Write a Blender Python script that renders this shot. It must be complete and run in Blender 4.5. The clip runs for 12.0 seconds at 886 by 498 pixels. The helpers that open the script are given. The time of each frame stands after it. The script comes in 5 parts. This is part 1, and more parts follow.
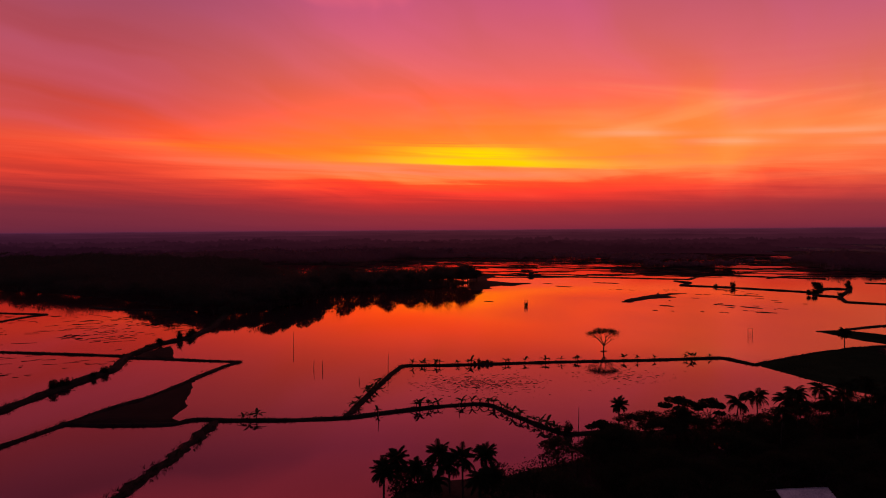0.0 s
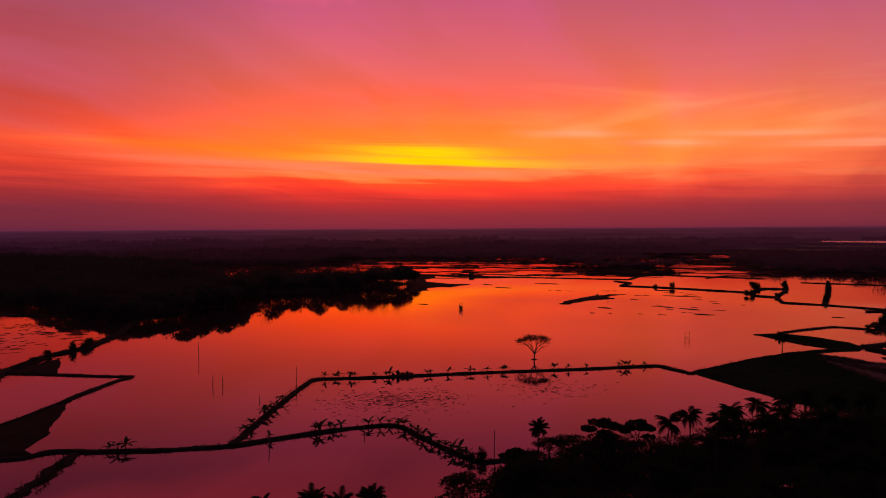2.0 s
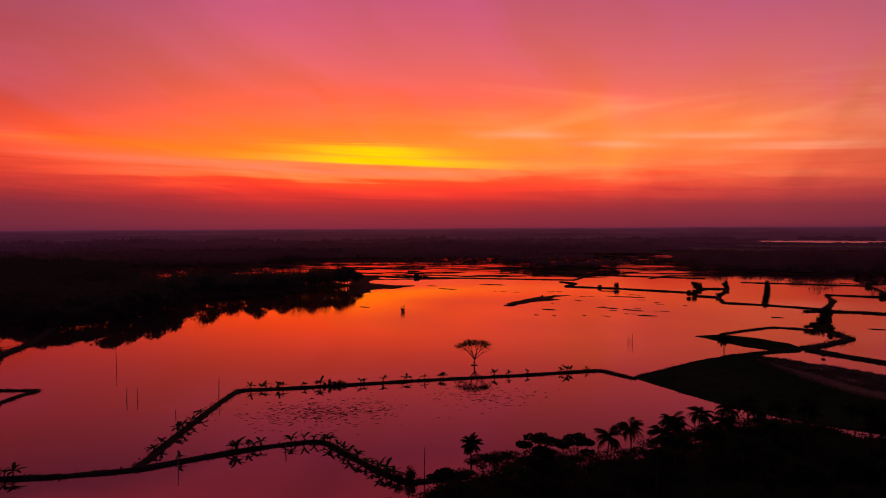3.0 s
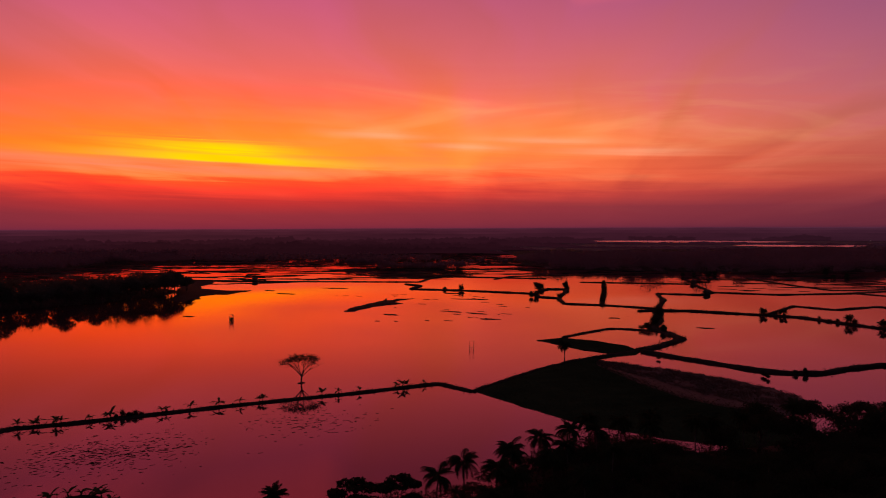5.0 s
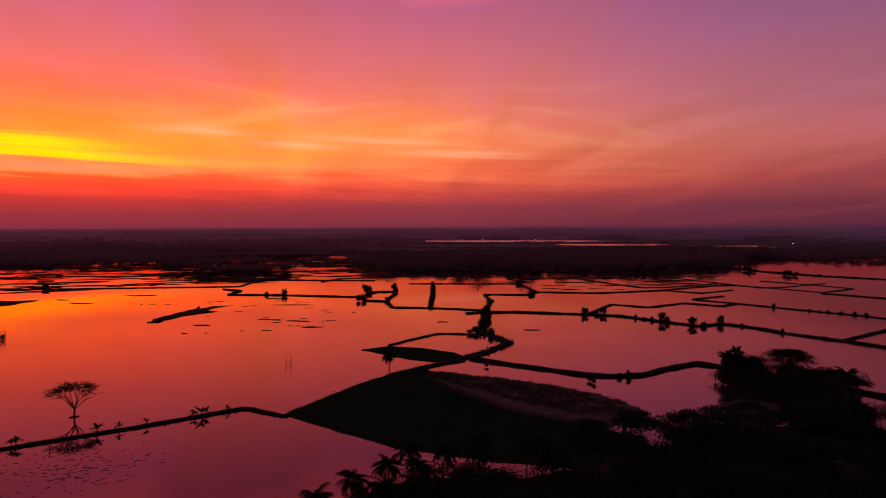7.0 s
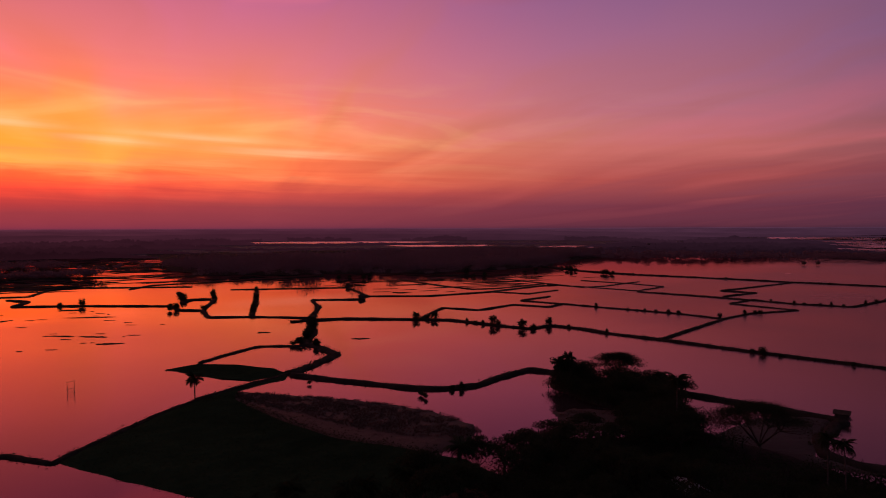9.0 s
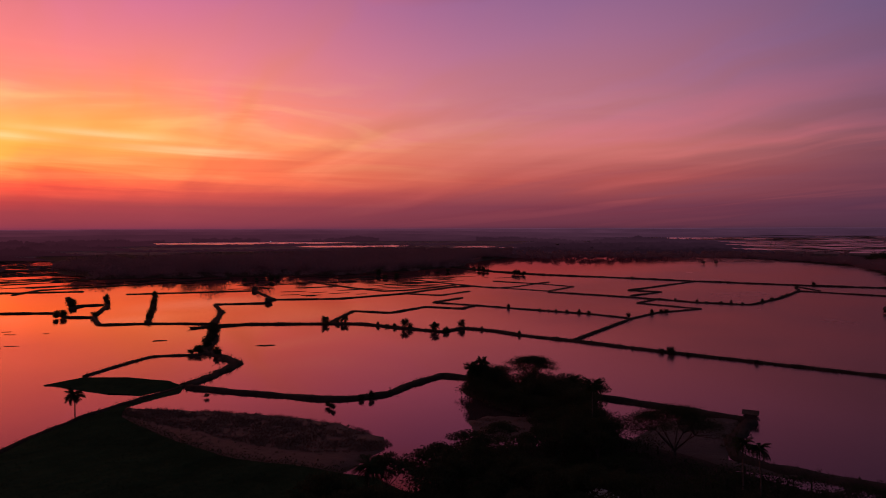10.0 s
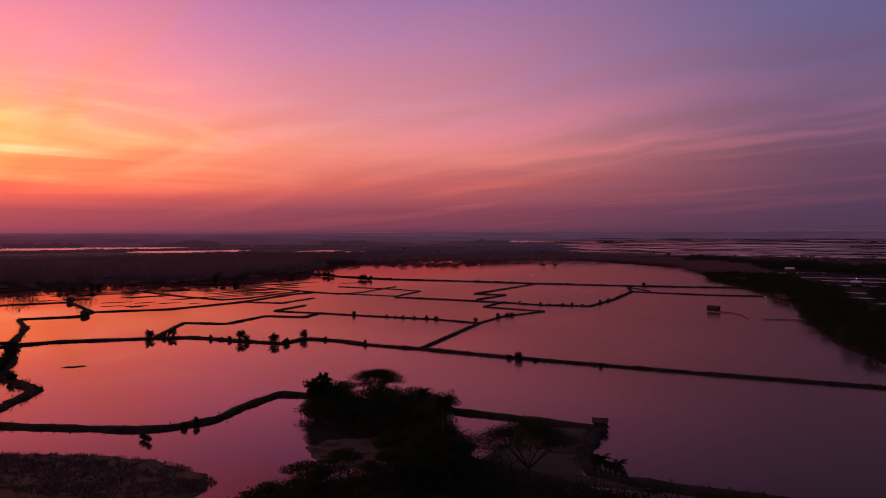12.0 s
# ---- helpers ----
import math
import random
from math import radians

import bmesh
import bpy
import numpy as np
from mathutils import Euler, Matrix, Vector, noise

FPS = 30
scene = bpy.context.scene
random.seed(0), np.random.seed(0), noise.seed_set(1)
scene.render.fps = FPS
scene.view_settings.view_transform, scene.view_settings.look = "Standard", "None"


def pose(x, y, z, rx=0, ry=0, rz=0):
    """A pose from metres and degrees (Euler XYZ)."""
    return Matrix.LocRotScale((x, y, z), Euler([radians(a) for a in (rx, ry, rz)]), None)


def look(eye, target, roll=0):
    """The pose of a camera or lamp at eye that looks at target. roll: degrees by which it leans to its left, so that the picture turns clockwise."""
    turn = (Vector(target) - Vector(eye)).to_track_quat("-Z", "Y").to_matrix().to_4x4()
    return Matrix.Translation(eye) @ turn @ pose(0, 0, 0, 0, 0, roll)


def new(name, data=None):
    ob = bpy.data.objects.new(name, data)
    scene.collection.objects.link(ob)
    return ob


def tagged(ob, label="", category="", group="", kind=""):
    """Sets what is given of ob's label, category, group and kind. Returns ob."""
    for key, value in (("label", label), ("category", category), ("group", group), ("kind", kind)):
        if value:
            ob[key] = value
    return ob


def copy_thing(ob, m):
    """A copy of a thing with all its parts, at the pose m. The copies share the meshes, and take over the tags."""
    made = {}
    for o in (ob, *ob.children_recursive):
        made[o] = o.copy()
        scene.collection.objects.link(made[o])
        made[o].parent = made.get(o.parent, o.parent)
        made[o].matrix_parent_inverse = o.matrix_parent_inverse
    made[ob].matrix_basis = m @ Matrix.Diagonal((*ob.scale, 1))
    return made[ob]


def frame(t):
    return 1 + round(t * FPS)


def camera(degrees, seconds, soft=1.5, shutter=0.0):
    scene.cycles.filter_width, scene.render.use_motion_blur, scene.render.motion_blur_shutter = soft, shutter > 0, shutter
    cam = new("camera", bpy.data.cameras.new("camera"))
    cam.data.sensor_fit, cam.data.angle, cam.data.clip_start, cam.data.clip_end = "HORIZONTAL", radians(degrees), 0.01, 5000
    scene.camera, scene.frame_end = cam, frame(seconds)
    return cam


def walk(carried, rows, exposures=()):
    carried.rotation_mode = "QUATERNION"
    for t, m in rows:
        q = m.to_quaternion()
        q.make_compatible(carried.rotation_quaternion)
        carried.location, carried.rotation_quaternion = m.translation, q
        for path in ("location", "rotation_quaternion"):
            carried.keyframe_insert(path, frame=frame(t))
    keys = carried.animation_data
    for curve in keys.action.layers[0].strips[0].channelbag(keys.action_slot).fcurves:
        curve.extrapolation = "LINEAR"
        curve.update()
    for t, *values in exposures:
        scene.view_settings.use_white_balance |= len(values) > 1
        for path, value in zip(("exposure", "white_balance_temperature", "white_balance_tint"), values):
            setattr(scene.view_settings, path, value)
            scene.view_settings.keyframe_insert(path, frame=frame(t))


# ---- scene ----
cam = camera(63.1, 12.0, 1.0, 0.25)
PATH = [
    (0, look((-38.73, -25.29, 48.71), (-37.33, 74.66, 45.98), -0.38)),
    (0.5, look((-35.86, -20.27, 48.74), (-34.39, 79.68, 45.99), -0.37)),
    (1, look((-33.03, -15.06, 48.80), (-30.02, 84.86, 45.99), -0.35)),
    (1.5, look((-30.21, -9.72, 48.88), (-24.37, 90.07, 46.02), -0.34)),
    (2, look((-27.41, -4.32, 48.97), (-18.97, 95.28, 46.06), -0.31)),
    (2.5, look((-24.59, 1.09, 49.08), (-13.12, 100.39, 46.14), -0.28)),
    (4.5, look((-12.82, 22.16, 49.60), (17.27, 117.48, 46.65), -0.30)),
    (5, look((-9.68, 27.13, 49.75), (25.50, 120.69, 46.75), -0.22)),
    (5.5, look((-6.42, 31.95, 49.90), (34.13, 123.31, 46.86), -0.23)),
    (6, look((-3.05, 36.60, 50.04), (42.68, 125.47, 46.97), -0.21)),
    (6.5, look((0.43, 41.06, 50.19), (51.22, 127.15, 47.10), -0.17)),
    (7, look((4.04, 45.33, 50.33), (59.73, 128.33, 47.23), -0.20)),
    (9, look((19.46, 60.14, 50.82), (92.68, 128.18, 47.78), -0.19)),
    (9.5, look((23.45, 63.19, 50.91), (100.61, 126.73, 47.87), -0.16)),
    (10, look((27.43, 65.95, 50.98), (108.33, 124.65, 47.97), -0.17)),
    (10.5, look((31.33, 68.38, 51.04), (115.66, 122.05, 48.08), -0.18)),
    (11, look((35.11, 70.45, 51.08), (122.63, 118.74, 48.16), -0.16)),
    (11.5, look((38.68, 72.11, 51.09), (129.21, 114.51, 48.28), -0.13)),
    (11.7, look((40.66, 72.84, 51.09), (131.85, 113.78, 48.46), -0.19)),
    (12, look((41.97, 73.32, 51.08), (133.39, 113.77, 48.52), -0.21)),
]
walk(cam, PATH, [(0, -0.05, 6460, 0), (2.5, -0.05, 6460, 0), (5.5, 0.0, 6200, -12), (7.0, 0.15, 5830, -22), (9.0, 0.38, 5420, -38), (10.5, 0.70, 5150, -50), (11.5, 0.90, 4980, -55), (12.0, 1.03, 4900, -58)])


from mathutils import geometry

# ---------------------------------------------------------------- light: afterglow sky
def lin(r, g, b, k=1.0):
    return tuple(k * ((c / 255 + 0.055) / 1.055) ** 2.4 if c > 10 else k * c / 255 / 12.92 for c in (r, g, b)) + (1.0,)


class Nodes:
    """Short hand for building node trees."""

    def __init__(self, tree):
        self.tree = tree
        tree.nodes.clear()

    def put(self, kind, *links):
        n = self.tree.nodes.new(kind)
        for i, s in enumerate(links):
            if s is None:
                continue
            if hasattr(s, "is_output"):
                self.tree.links.new(s, n.inputs[i])
            else:
                n.inputs[i].default_value = s
        return n

    def math(self, op, a, b=0.0, c=0.0, clamp=False):
        n = self.put("ShaderNodeMath", a, b, c)
        n.operation, n.use_clamp = op, clamp
        return n.outputs[0]

    def vec(self, op, a, b=(0, 0, 0)):
        n = self.put("ShaderNodeVectorMath", a, b)
        n.operation = op
        return n.outputs["Value"] if op in ("DOT_PRODUCT", "LENGTH") else n.outputs[0]

    def ramp(self, fac, stops):
        n = self.put("ShaderNodeValToRGB", fac)
        e = n.color_ramp.elements
        e[0].position, e[0].color = stops[0]
        e[1].position, e[1].color = stops[-1]
        for p, c in stops[1:-1]:
            e.new(p).color = c
        return n.outputs[0]

    def noise(self, vector, scale, detail=4.0, rough=0.5, warp=0.0):
        n = self.put("ShaderNodeTexNoise")
        self.tree.links.new(vector, n.inputs["Vector"])
        n.inputs["Scale"].default_value, n.inputs["Detail"].default_value = scale, detail
        n.inputs["Roughness"].default_value, n.inputs["Distortion"].default_value = rough, warp
        return n.outputs["Fac"]

    def mix(self, fac, a, b, blend="MIX"):
        n = self.tree.nodes.new("ShaderNodeMixRGB")
        n.blend_type = blend
        for i, s in enumerate((fac, a, b)):
            if hasattr(s, "is_output"):
                self.tree.links.new(s, n.inputs[i])
            else:
                n.inputs[i].default_value = s
        return n.outputs[0]


SUN_AZ = 3.3      # degrees to the right of +y where the sun went down
world = bpy.data.worlds.new("dusk")
scene.world = world
world.use_nodes = True
W = Nodes(world.node_tree)
direction = W.vec("NORMALIZE", W.put("ShaderNodeTexCoord").outputs["Generated"])
split = W.put("ShaderNodeSeparateXYZ", direction)
up = W.math("MAXIMUM", split.outputs[2], 0.0)
flat = W.vec("NORMALIZE", W.vec("MULTIPLY", direction, (1, 1, 0)))
toward = (math.sin(radians(SUN_AZ)), math.cos(radians(SUN_AZ)), 0)
across = (math.cos(radians(SUN_AZ)), -math.sin(radians(SUN_AZ)), 0)
ahead, aside = W.vec("DOT_PRODUCT", flat, toward), W.vec("DOT_PRODUCT", flat, across)
azim = W.math("MULTIPLY", W.math("ARCTAN2", aside, ahead), 180 / math.pi)

# thin cloud streets in one high layer, running towards a point on the horizon right of the glow
STREET = SUN_AZ + 22.5
along_way = (math.sin(radians(STREET)), math.cos(radians(STREET)), 0)
cross_way = (math.cos(radians(STREET)), -math.sin(radians(STREET)), 0)
reach = W.math("DIVIDE", 1.0, W.math("ADD", up, 0.075))
bend = W.math("SUBTRACT", W.noise(W.vec("MULTIPLY", direction, (1, 1, 1.6)), 5.0, 2.0), 0.5)
street_x = W.math("MULTIPLY_ADD", bend, 0.7, W.math("MULTIPLY", W.vec("DOT_PRODUCT", direction, cross_way), reach))
street_y = W.math("MULTIPLY", W.vec("DOT_PRODUCT", direction, along_way), reach)
street_at = W.put("ShaderNodeCombineXYZ", street_x, W.math("MULTIPLY", street_y, 0.20), 3.7).outputs[0]
street = W.math("SUBTRACT", W.noise(street_at, 0.95, 3.0, 0.42, 1.1), 0.5)
wisp_at = W.put("ShaderNodeCombineXYZ", W.math("MULTIPLY", street_x, 1.9), W.math("MULTIPLY", street_y, 0.34), 8.1).outputs[0]
wisp = W.math("SUBTRACT", W.noise(wisp_at, 1.0, 3.0, 0.45, 1.5), 0.5)
# level bars low over the horizon
bar_at = W.put("ShaderNodeCombineXYZ", W.math("MULTIPLY", azim, 0.045), W.math("MULTIPLY_ADD", azim, 0.03, W.math("MULTIPLY", up, 62.0)), 0.0).outputs[0]
bars = W.math("SUBTRACT", W.noise(bar_at, 1.0, 5.0, 0.6, 0.8), 0.5)
low_sky = W.math("MULTIPLY", W.math("SUBTRACT", 1.0, W.put("ShaderNodeMapRange", up, 0.07, 0.15, 0.0, 1.0).outputs[0]), W.put("ShaderNodeMapRange", up, 0.025, 0.07, 0.25, 1.0).outputs[0])
low_sky = W.math("MULTIPLY", low_sky, W.put("ShaderNodeMapRange", azim, 20.0, 60.0, 1.0, 0.35).outputs[0])
cloud = W.math("MULTIPLY_ADD", W.math("MULTIPLY", bars, low_sky), 0.5, W.math("MULTIPLY", street, W.put("ShaderNodeMapRange", up, 0.03, 0.13, 0.12, 0.9).outputs[0]))
fine = W.math("MULTIPLY_ADD", W.math("MULTIPLY", bars, low_sky), 0.6, W.math("MULTIPLY", wisp, W.put("ShaderNodeMapRange", up, 0.03, 0.13, 0.1, 0.6).outputs[0]))
level = W.math("SQRT", W.math("MAXIMUM", W.math("ADD", up, W.math("MULTIPLY", W.math("ADD", cloud, W.math("MULTIPLY", fine, 0.4)), W.math("MINIMUM", up, 0.17))), 0.0))


def sky_stops(pairs, k=1.0):
    """Stops from (sine of the height, colour) pairs; the ramp runs over its root."""
    return [(math.sqrt(z), lin(*c, k)) for z, c in pairs]


ZENITH = [(0.36, (248, 102, 126)), (0.45, (206, 88, 108)), (0.6, (156, 92, 116)), (1.0, (128, 90, 118))]
glow_sky = W.ramp(level, sky_stops([(0, (118, 40, 62)), (0.018, (140, 46, 58)), (0.036, (176, 48, 50)), (0.052, (226, 60, 46)), (0.064, (240, 76, 40)),
                                    (0.072, (242, 122, 62)), (0.084, (238, 140, 84)), (0.10, (250, 134, 46)), (0.123, (250, 124, 52)), (0.158, (245, 108, 76)),
                                    (0.217, (228, 104, 108)), (0.302, (206, 90, 124))] + ZENITH))
left_sky = W.ramp(level, sky_stops([(0, (104, 40, 64)), (0.03, (126, 44, 60)), (0.046, (160, 48, 54)), (0.066, (200, 58, 52)), (0.09, (228, 68, 50)),
                                    (0.115, (232, 76, 56)), (0.15, (206, 76, 72)), (0.19, (196, 80, 92)), (0.24, (184, 80, 100)), (0.302, (162, 76, 106))] + ZENITH))
near_sky = W.ramp(level, sky_stops([(0, (108, 40, 62)), (0.027, (142, 50, 62)), (0.046, (188, 64, 62)), (0.066, (230, 92, 66)), (0.085, (236, 104, 72)),
                                    (0.112, (238, 120, 84)), (0.158, (232, 114, 96)), (0.232, (210, 100, 112)), (0.302, (186, 88, 122))] + ZENITH))
wide_sky = W.ramp(level, sky_stops([(0, (108, 46, 70)), (0.027, (146, 58, 80)), (0.065, (212, 86, 90)), (0.112, (238, 118, 120)),
                                    (0.158, (228, 122, 148)), (0.232, (202, 113, 158)), (0.302, (176, 103, 156)), (0.35, (86, 54, 78)), (0.5, (116, 82, 110)), (1.0, (146, 106, 138))], 0.57))
side_sky = W.ramp(level, sky_stops([(0, (84, 48, 72)), (0.027, (92, 52, 82)), (0.081, (112, 62, 90)), (0.158, (128, 78, 116)),
                                    (0.302, (112, 88, 138)), (0.34, (44, 38, 54)), (0.5, (100, 76, 104)), (1.0, (146, 106, 138))], 0.54))
back_sky = W.ramp(level, sky_stops([(0, (44, 36, 56)), (0.1, (70, 52, 78)), (0.3, (66, 54, 84)), (1.0, (54, 44, 66))], 1.2))


def rise(v, a, b):
    n = W.put("ShaderNodeMapRange", v, a, b, 0.0, 1.0)
    n.interpolation_type = "SMOOTHSTEP"
    return n.outputs[0]


far_az = W.math("ABSOLUTE", azim)
sky = W.mix(rise(far_az, 4.0, 36.0), glow_sky, near_sky)
sky = W.mix(rise(W.math("MULTIPLY", azim, -1.0), 5.0, 30.0), sky, left_sky)
sky = W.mix(rise(W.math("MAXIMUM", W.math("SUBTRACT", azim, 8.0), W.math("MULTIPLY_ADD", azim, -1.0, -20.0)), 19.0, 53.0), sky, wide_sky)
sky = W.mix(rise(far_az, 55.0, 95.0), sky, side_sky)
sky = W.mix(rise(far_az, 98.0, 160.0), sky, back_sky)


def bump_at(v, centre, width):
    s = W.math("DIVIDE", W.math("SUBTRACT", v, centre), width)
    return W.math("POWER", math.e, W.math("MULTIPLY", W.math("MULTIPLY", s, s), -1.0))


# the last light under the cloud deck: one bright yellow slot with a hard lower edge and a torn top
slot_z = W.math("ADD", W.math("ADD", up, W.math("MULTIPLY", azim, 0.00065)), W.math("MULTIPLY", bars, 0.007))
body = W.math("SUBTRACT", 1.0, rise(slot_z, 0.0915, 0.104))
torn = W.math("MULTIPLY", W.math("SUBTRACT", 1.0, rise(W.math("MULTIPLY_ADD", bars, 0.05, slot_z), 0.106, 0.122)), W.math("MULTIPLY_ADD", bars, 2.2, 0.8, True))
core = W.math("MULTIPLY", rise(slot_z, 0.0845, 0.0885), W.math("MAXIMUM", W.math("MULTIPLY", body, bump_at(azim, 0.9, 7.8)), W.math("MULTIPLY", torn, bump_at(azim, 0.2, 5.8))))
halo = W.math("MULTIPLY", bump_at(azim, 2.0, 21.0), bump_at(up, 0.108, 0.028))
# torn paler and duller wisps to the right of the glow
fan_at = W.put("ShaderNodeCombineXYZ", W.math("MULTIPLY", azim, 0.05), W.math("MULTIPLY_ADD", azim, 0.012, W.math("MULTIPLY", up, 24.0)), 2.0).outputs[0]
fan = W.math("SUBTRACT", W.noise(fan_at, 0.8, 4.0, 0.5, 1.8), 0.5)
fan_here = W.math("MULTIPLY", bump_at(azim, 24.0, 22.0), bump_at(up, 0.125, 0.055))
sky = W.mix(W.math("MULTIPLY", W.math("MULTIPLY", fan, 1.9, clamp=True), fan_here), sky, lin(255, 180, 128))
sky = W.mix(W.math("MULTIPLY", W.math("MULTIPLY", fan, -2.0, clamp=True), fan_here), sky, lin(222, 84, 60))
east = W.math("MULTIPLY", bump_at(azim, 66.0, 27.0), bump_at(up, 0.12, 0.085))
band = W.math("MULTIPLY_ADD", fan, 0.25, street)
sky = W.mix(W.math("MULTIPLY", W.math("MULTIPLY", band, 1.3, clamp=True), east), sky, lin(250, 104, 112, 0.6))
sky = W.mix(W.math("MULTIPLY", W.math("MULTIPLY", band, -0.9, clamp=True), east), sky, lin(176, 104, 140, 0.5))
sky = W.mix(W.math("MULTIPLY", halo, 0.42), sky, lin(255, 138, 26))
after = W.math("MULTIPLY", bump_at(W.math("MULTIPLY_ADD", bend, 40.0, azim), 18.0, 14.0), bump_at(W.math("MULTIPLY_ADD", cloud, 0.06, up), 0.125, 0.042))
sky = W.mix(W.math("MULTIPLY", after, 0.3), sky, lin(255, 178, 78))
# an orange bar running out to the left of the slot, and a few pale torn wisps to its right
left_bar = W.math("MULTIPLY", bump_at(slot_z, 0.0975, 0.009), bump_at(azim, -15.0, 12.0))
sky = W.mix(W.math("MULTIPLY", left_bar, W.math("MULTIPLY_ADD", bars, 2.4, 0.5, True)), sky, lin(255, 122, 30))
for at_az, at_up, wide, tall in ((12.2, 0.127, 3.6, 0.0050), (19.0, 0.110, 3.4, 0.0042), (25.5, 0.117, 4.6, 0.0050), (32.0, 0.099, 5.0, 0.0042)):
    lifted = W.math("ADD", up, W.math("MULTIPLY_ADD", bars, 0.012, W.math("MULTIPLY", W.math("SUBTRACT", azim, at_az), 0.0007)))
    sky = W.mix(W.math("MULTIPLY", W.math("MULTIPLY", bump_at(azim, at_az, wide), bump_at(lifted, at_up, tall)), 0.5), sky, lin(255, 176, 140))
# a dull peach bar below the slot, streaked
under_slot = W.math("MULTIPLY", bump_at(slot_z, 0.0775, 0.0065), bump_at(azim, -7.0, 15.0))
sky = W.mix(W.math("MULTIPLY", under_slot, W.math("MULTIPLY_ADD", bars, 2.6, 0.55, True)), sky, lin(206, 128, 104))
sky = W.mix(W.math("MULTIPLY", core, 1.15, clamp=True), sky, lin(255, 218, 14))
# the red end is far brighter than the rest round the glow
warm = W.math("MULTIPLY", bump_at(azim, 2.0, 26.0), bump_at(up, 0.10, 0.12))
hot = W.math("MULTIPLY", bump_at(azim, 2.0, 21.0), bump_at(up, 0.108, 0.046))
redder = W.put("ShaderNodeCombineColor", W.math("ADD", W.math("MULTIPLY_ADD", warm, 0.35, 1.0), hot), 1.0, 1.0).outputs[0]
sky = W.mix(1.0, sky, redder, "MULTIPLY")
shade = W.math("ADD", 1.0, W.math("ADD", W.math("MULTIPLY", cloud, W.put("ShaderNodeMapRange", azim, 20.0, 65.0, 0.62, 0.34).outputs[0]), W.math("MULTIPLY", fine, W.put("ShaderNodeMapRange", azim, 12.0, 60.0, 0.42, 0.16).outputs[0])))
sky = W.mix(1.0, sky, shade, "MULTIPLY")
background = W.put("ShaderNodeBackground", sky, 1.0)
W.tree.links.new(background.outputs[0], W.put("ShaderNodeOutputWorld").inputs[0])


# ---------------------------------------------------------------- materials
def material(name):
    m = bpy.data.materials.new(name)
    m.use_nodes = True
    return m, Nodes(m.node_tree)


def surface(name, dark, light, scale, rough=0.9, relief=0.3, metal=0.0, patch=0.15, spec=0.06):
    """A matt surface that varies at two scales between two colours."""
    m, N = material(name)
    at = N.put("ShaderNodeTexCoord").outputs["Object"]
    grain, stain = N.noise(at, scale, 6.0, 0.65), N.noise(at, scale * patch, 3.0, 0.5)
    tone = N.math("ADD", N.math("MULTIPLY", grain, 0.55), N.math("MULTIPLY", stain, 0.45))
    colour = N.ramp(tone, [(0.36, (*dark, 1)), (0.64, (*light, 1))])
    p = N.put("ShaderNodeBsdfPrincipled")
    N.tree.links.new(colour, p.inputs["Base Color"])
    p.inputs["Metallic"].default_value, p.inputs["Specular IOR Level"].default_value = metal, spec
    N.tree.links.new(N.math("ADD", rough - 0.1, N.math("MULTIPLY", grain, 0.2)), p.inputs["Roughness"])
    b = N.put("ShaderNodeBump")
    b.inputs["Strength"].default_value, b.inputs["Distance"].default_value = relief, 0.5 / scale
    N.tree.links.new(grain, b.inputs["Height"])
    N.tree.links.new(b.outputs[0], p.inputs["Normal"])
    N.tree.links.new(p.outputs[0], N.put("ShaderNodeOutputMaterial").inputs[0])
    return m


def foliage(name, dark, light):
    m, N = material(name)
    at = N.put("ShaderNodeTexCoord").outputs["Object"]
    leafy = N.math("ADD", N.math("MULTIPLY", N.put("ShaderNodeNewGeometry").outputs["Random Per Island"], 0.6),
                   N.math("MULTIPLY", N.noise(at, 0.5, 2.0), 0.5))
    tint = N.math("ADD", leafy, N.math("MULTIPLY", N.put("ShaderNodeObjectInfo").outputs["Random"], 0.2))
    colour = N.ramp(tint, [(0.1, (*dark, 1)), (1.0, (*light, 1))])
    lit, seen_through = N.put("ShaderNodeBsdfDiffuse", colour), N.put("ShaderNodeBsdfTranslucent", colour)
    both = N.put("ShaderNodeMixShader", 0.42, lit.outputs[0], seen_through.outputs[0])
    N.tree.links.new(both.outputs[0], N.put("ShaderNodeOutputMaterial").inputs[0])
    return m


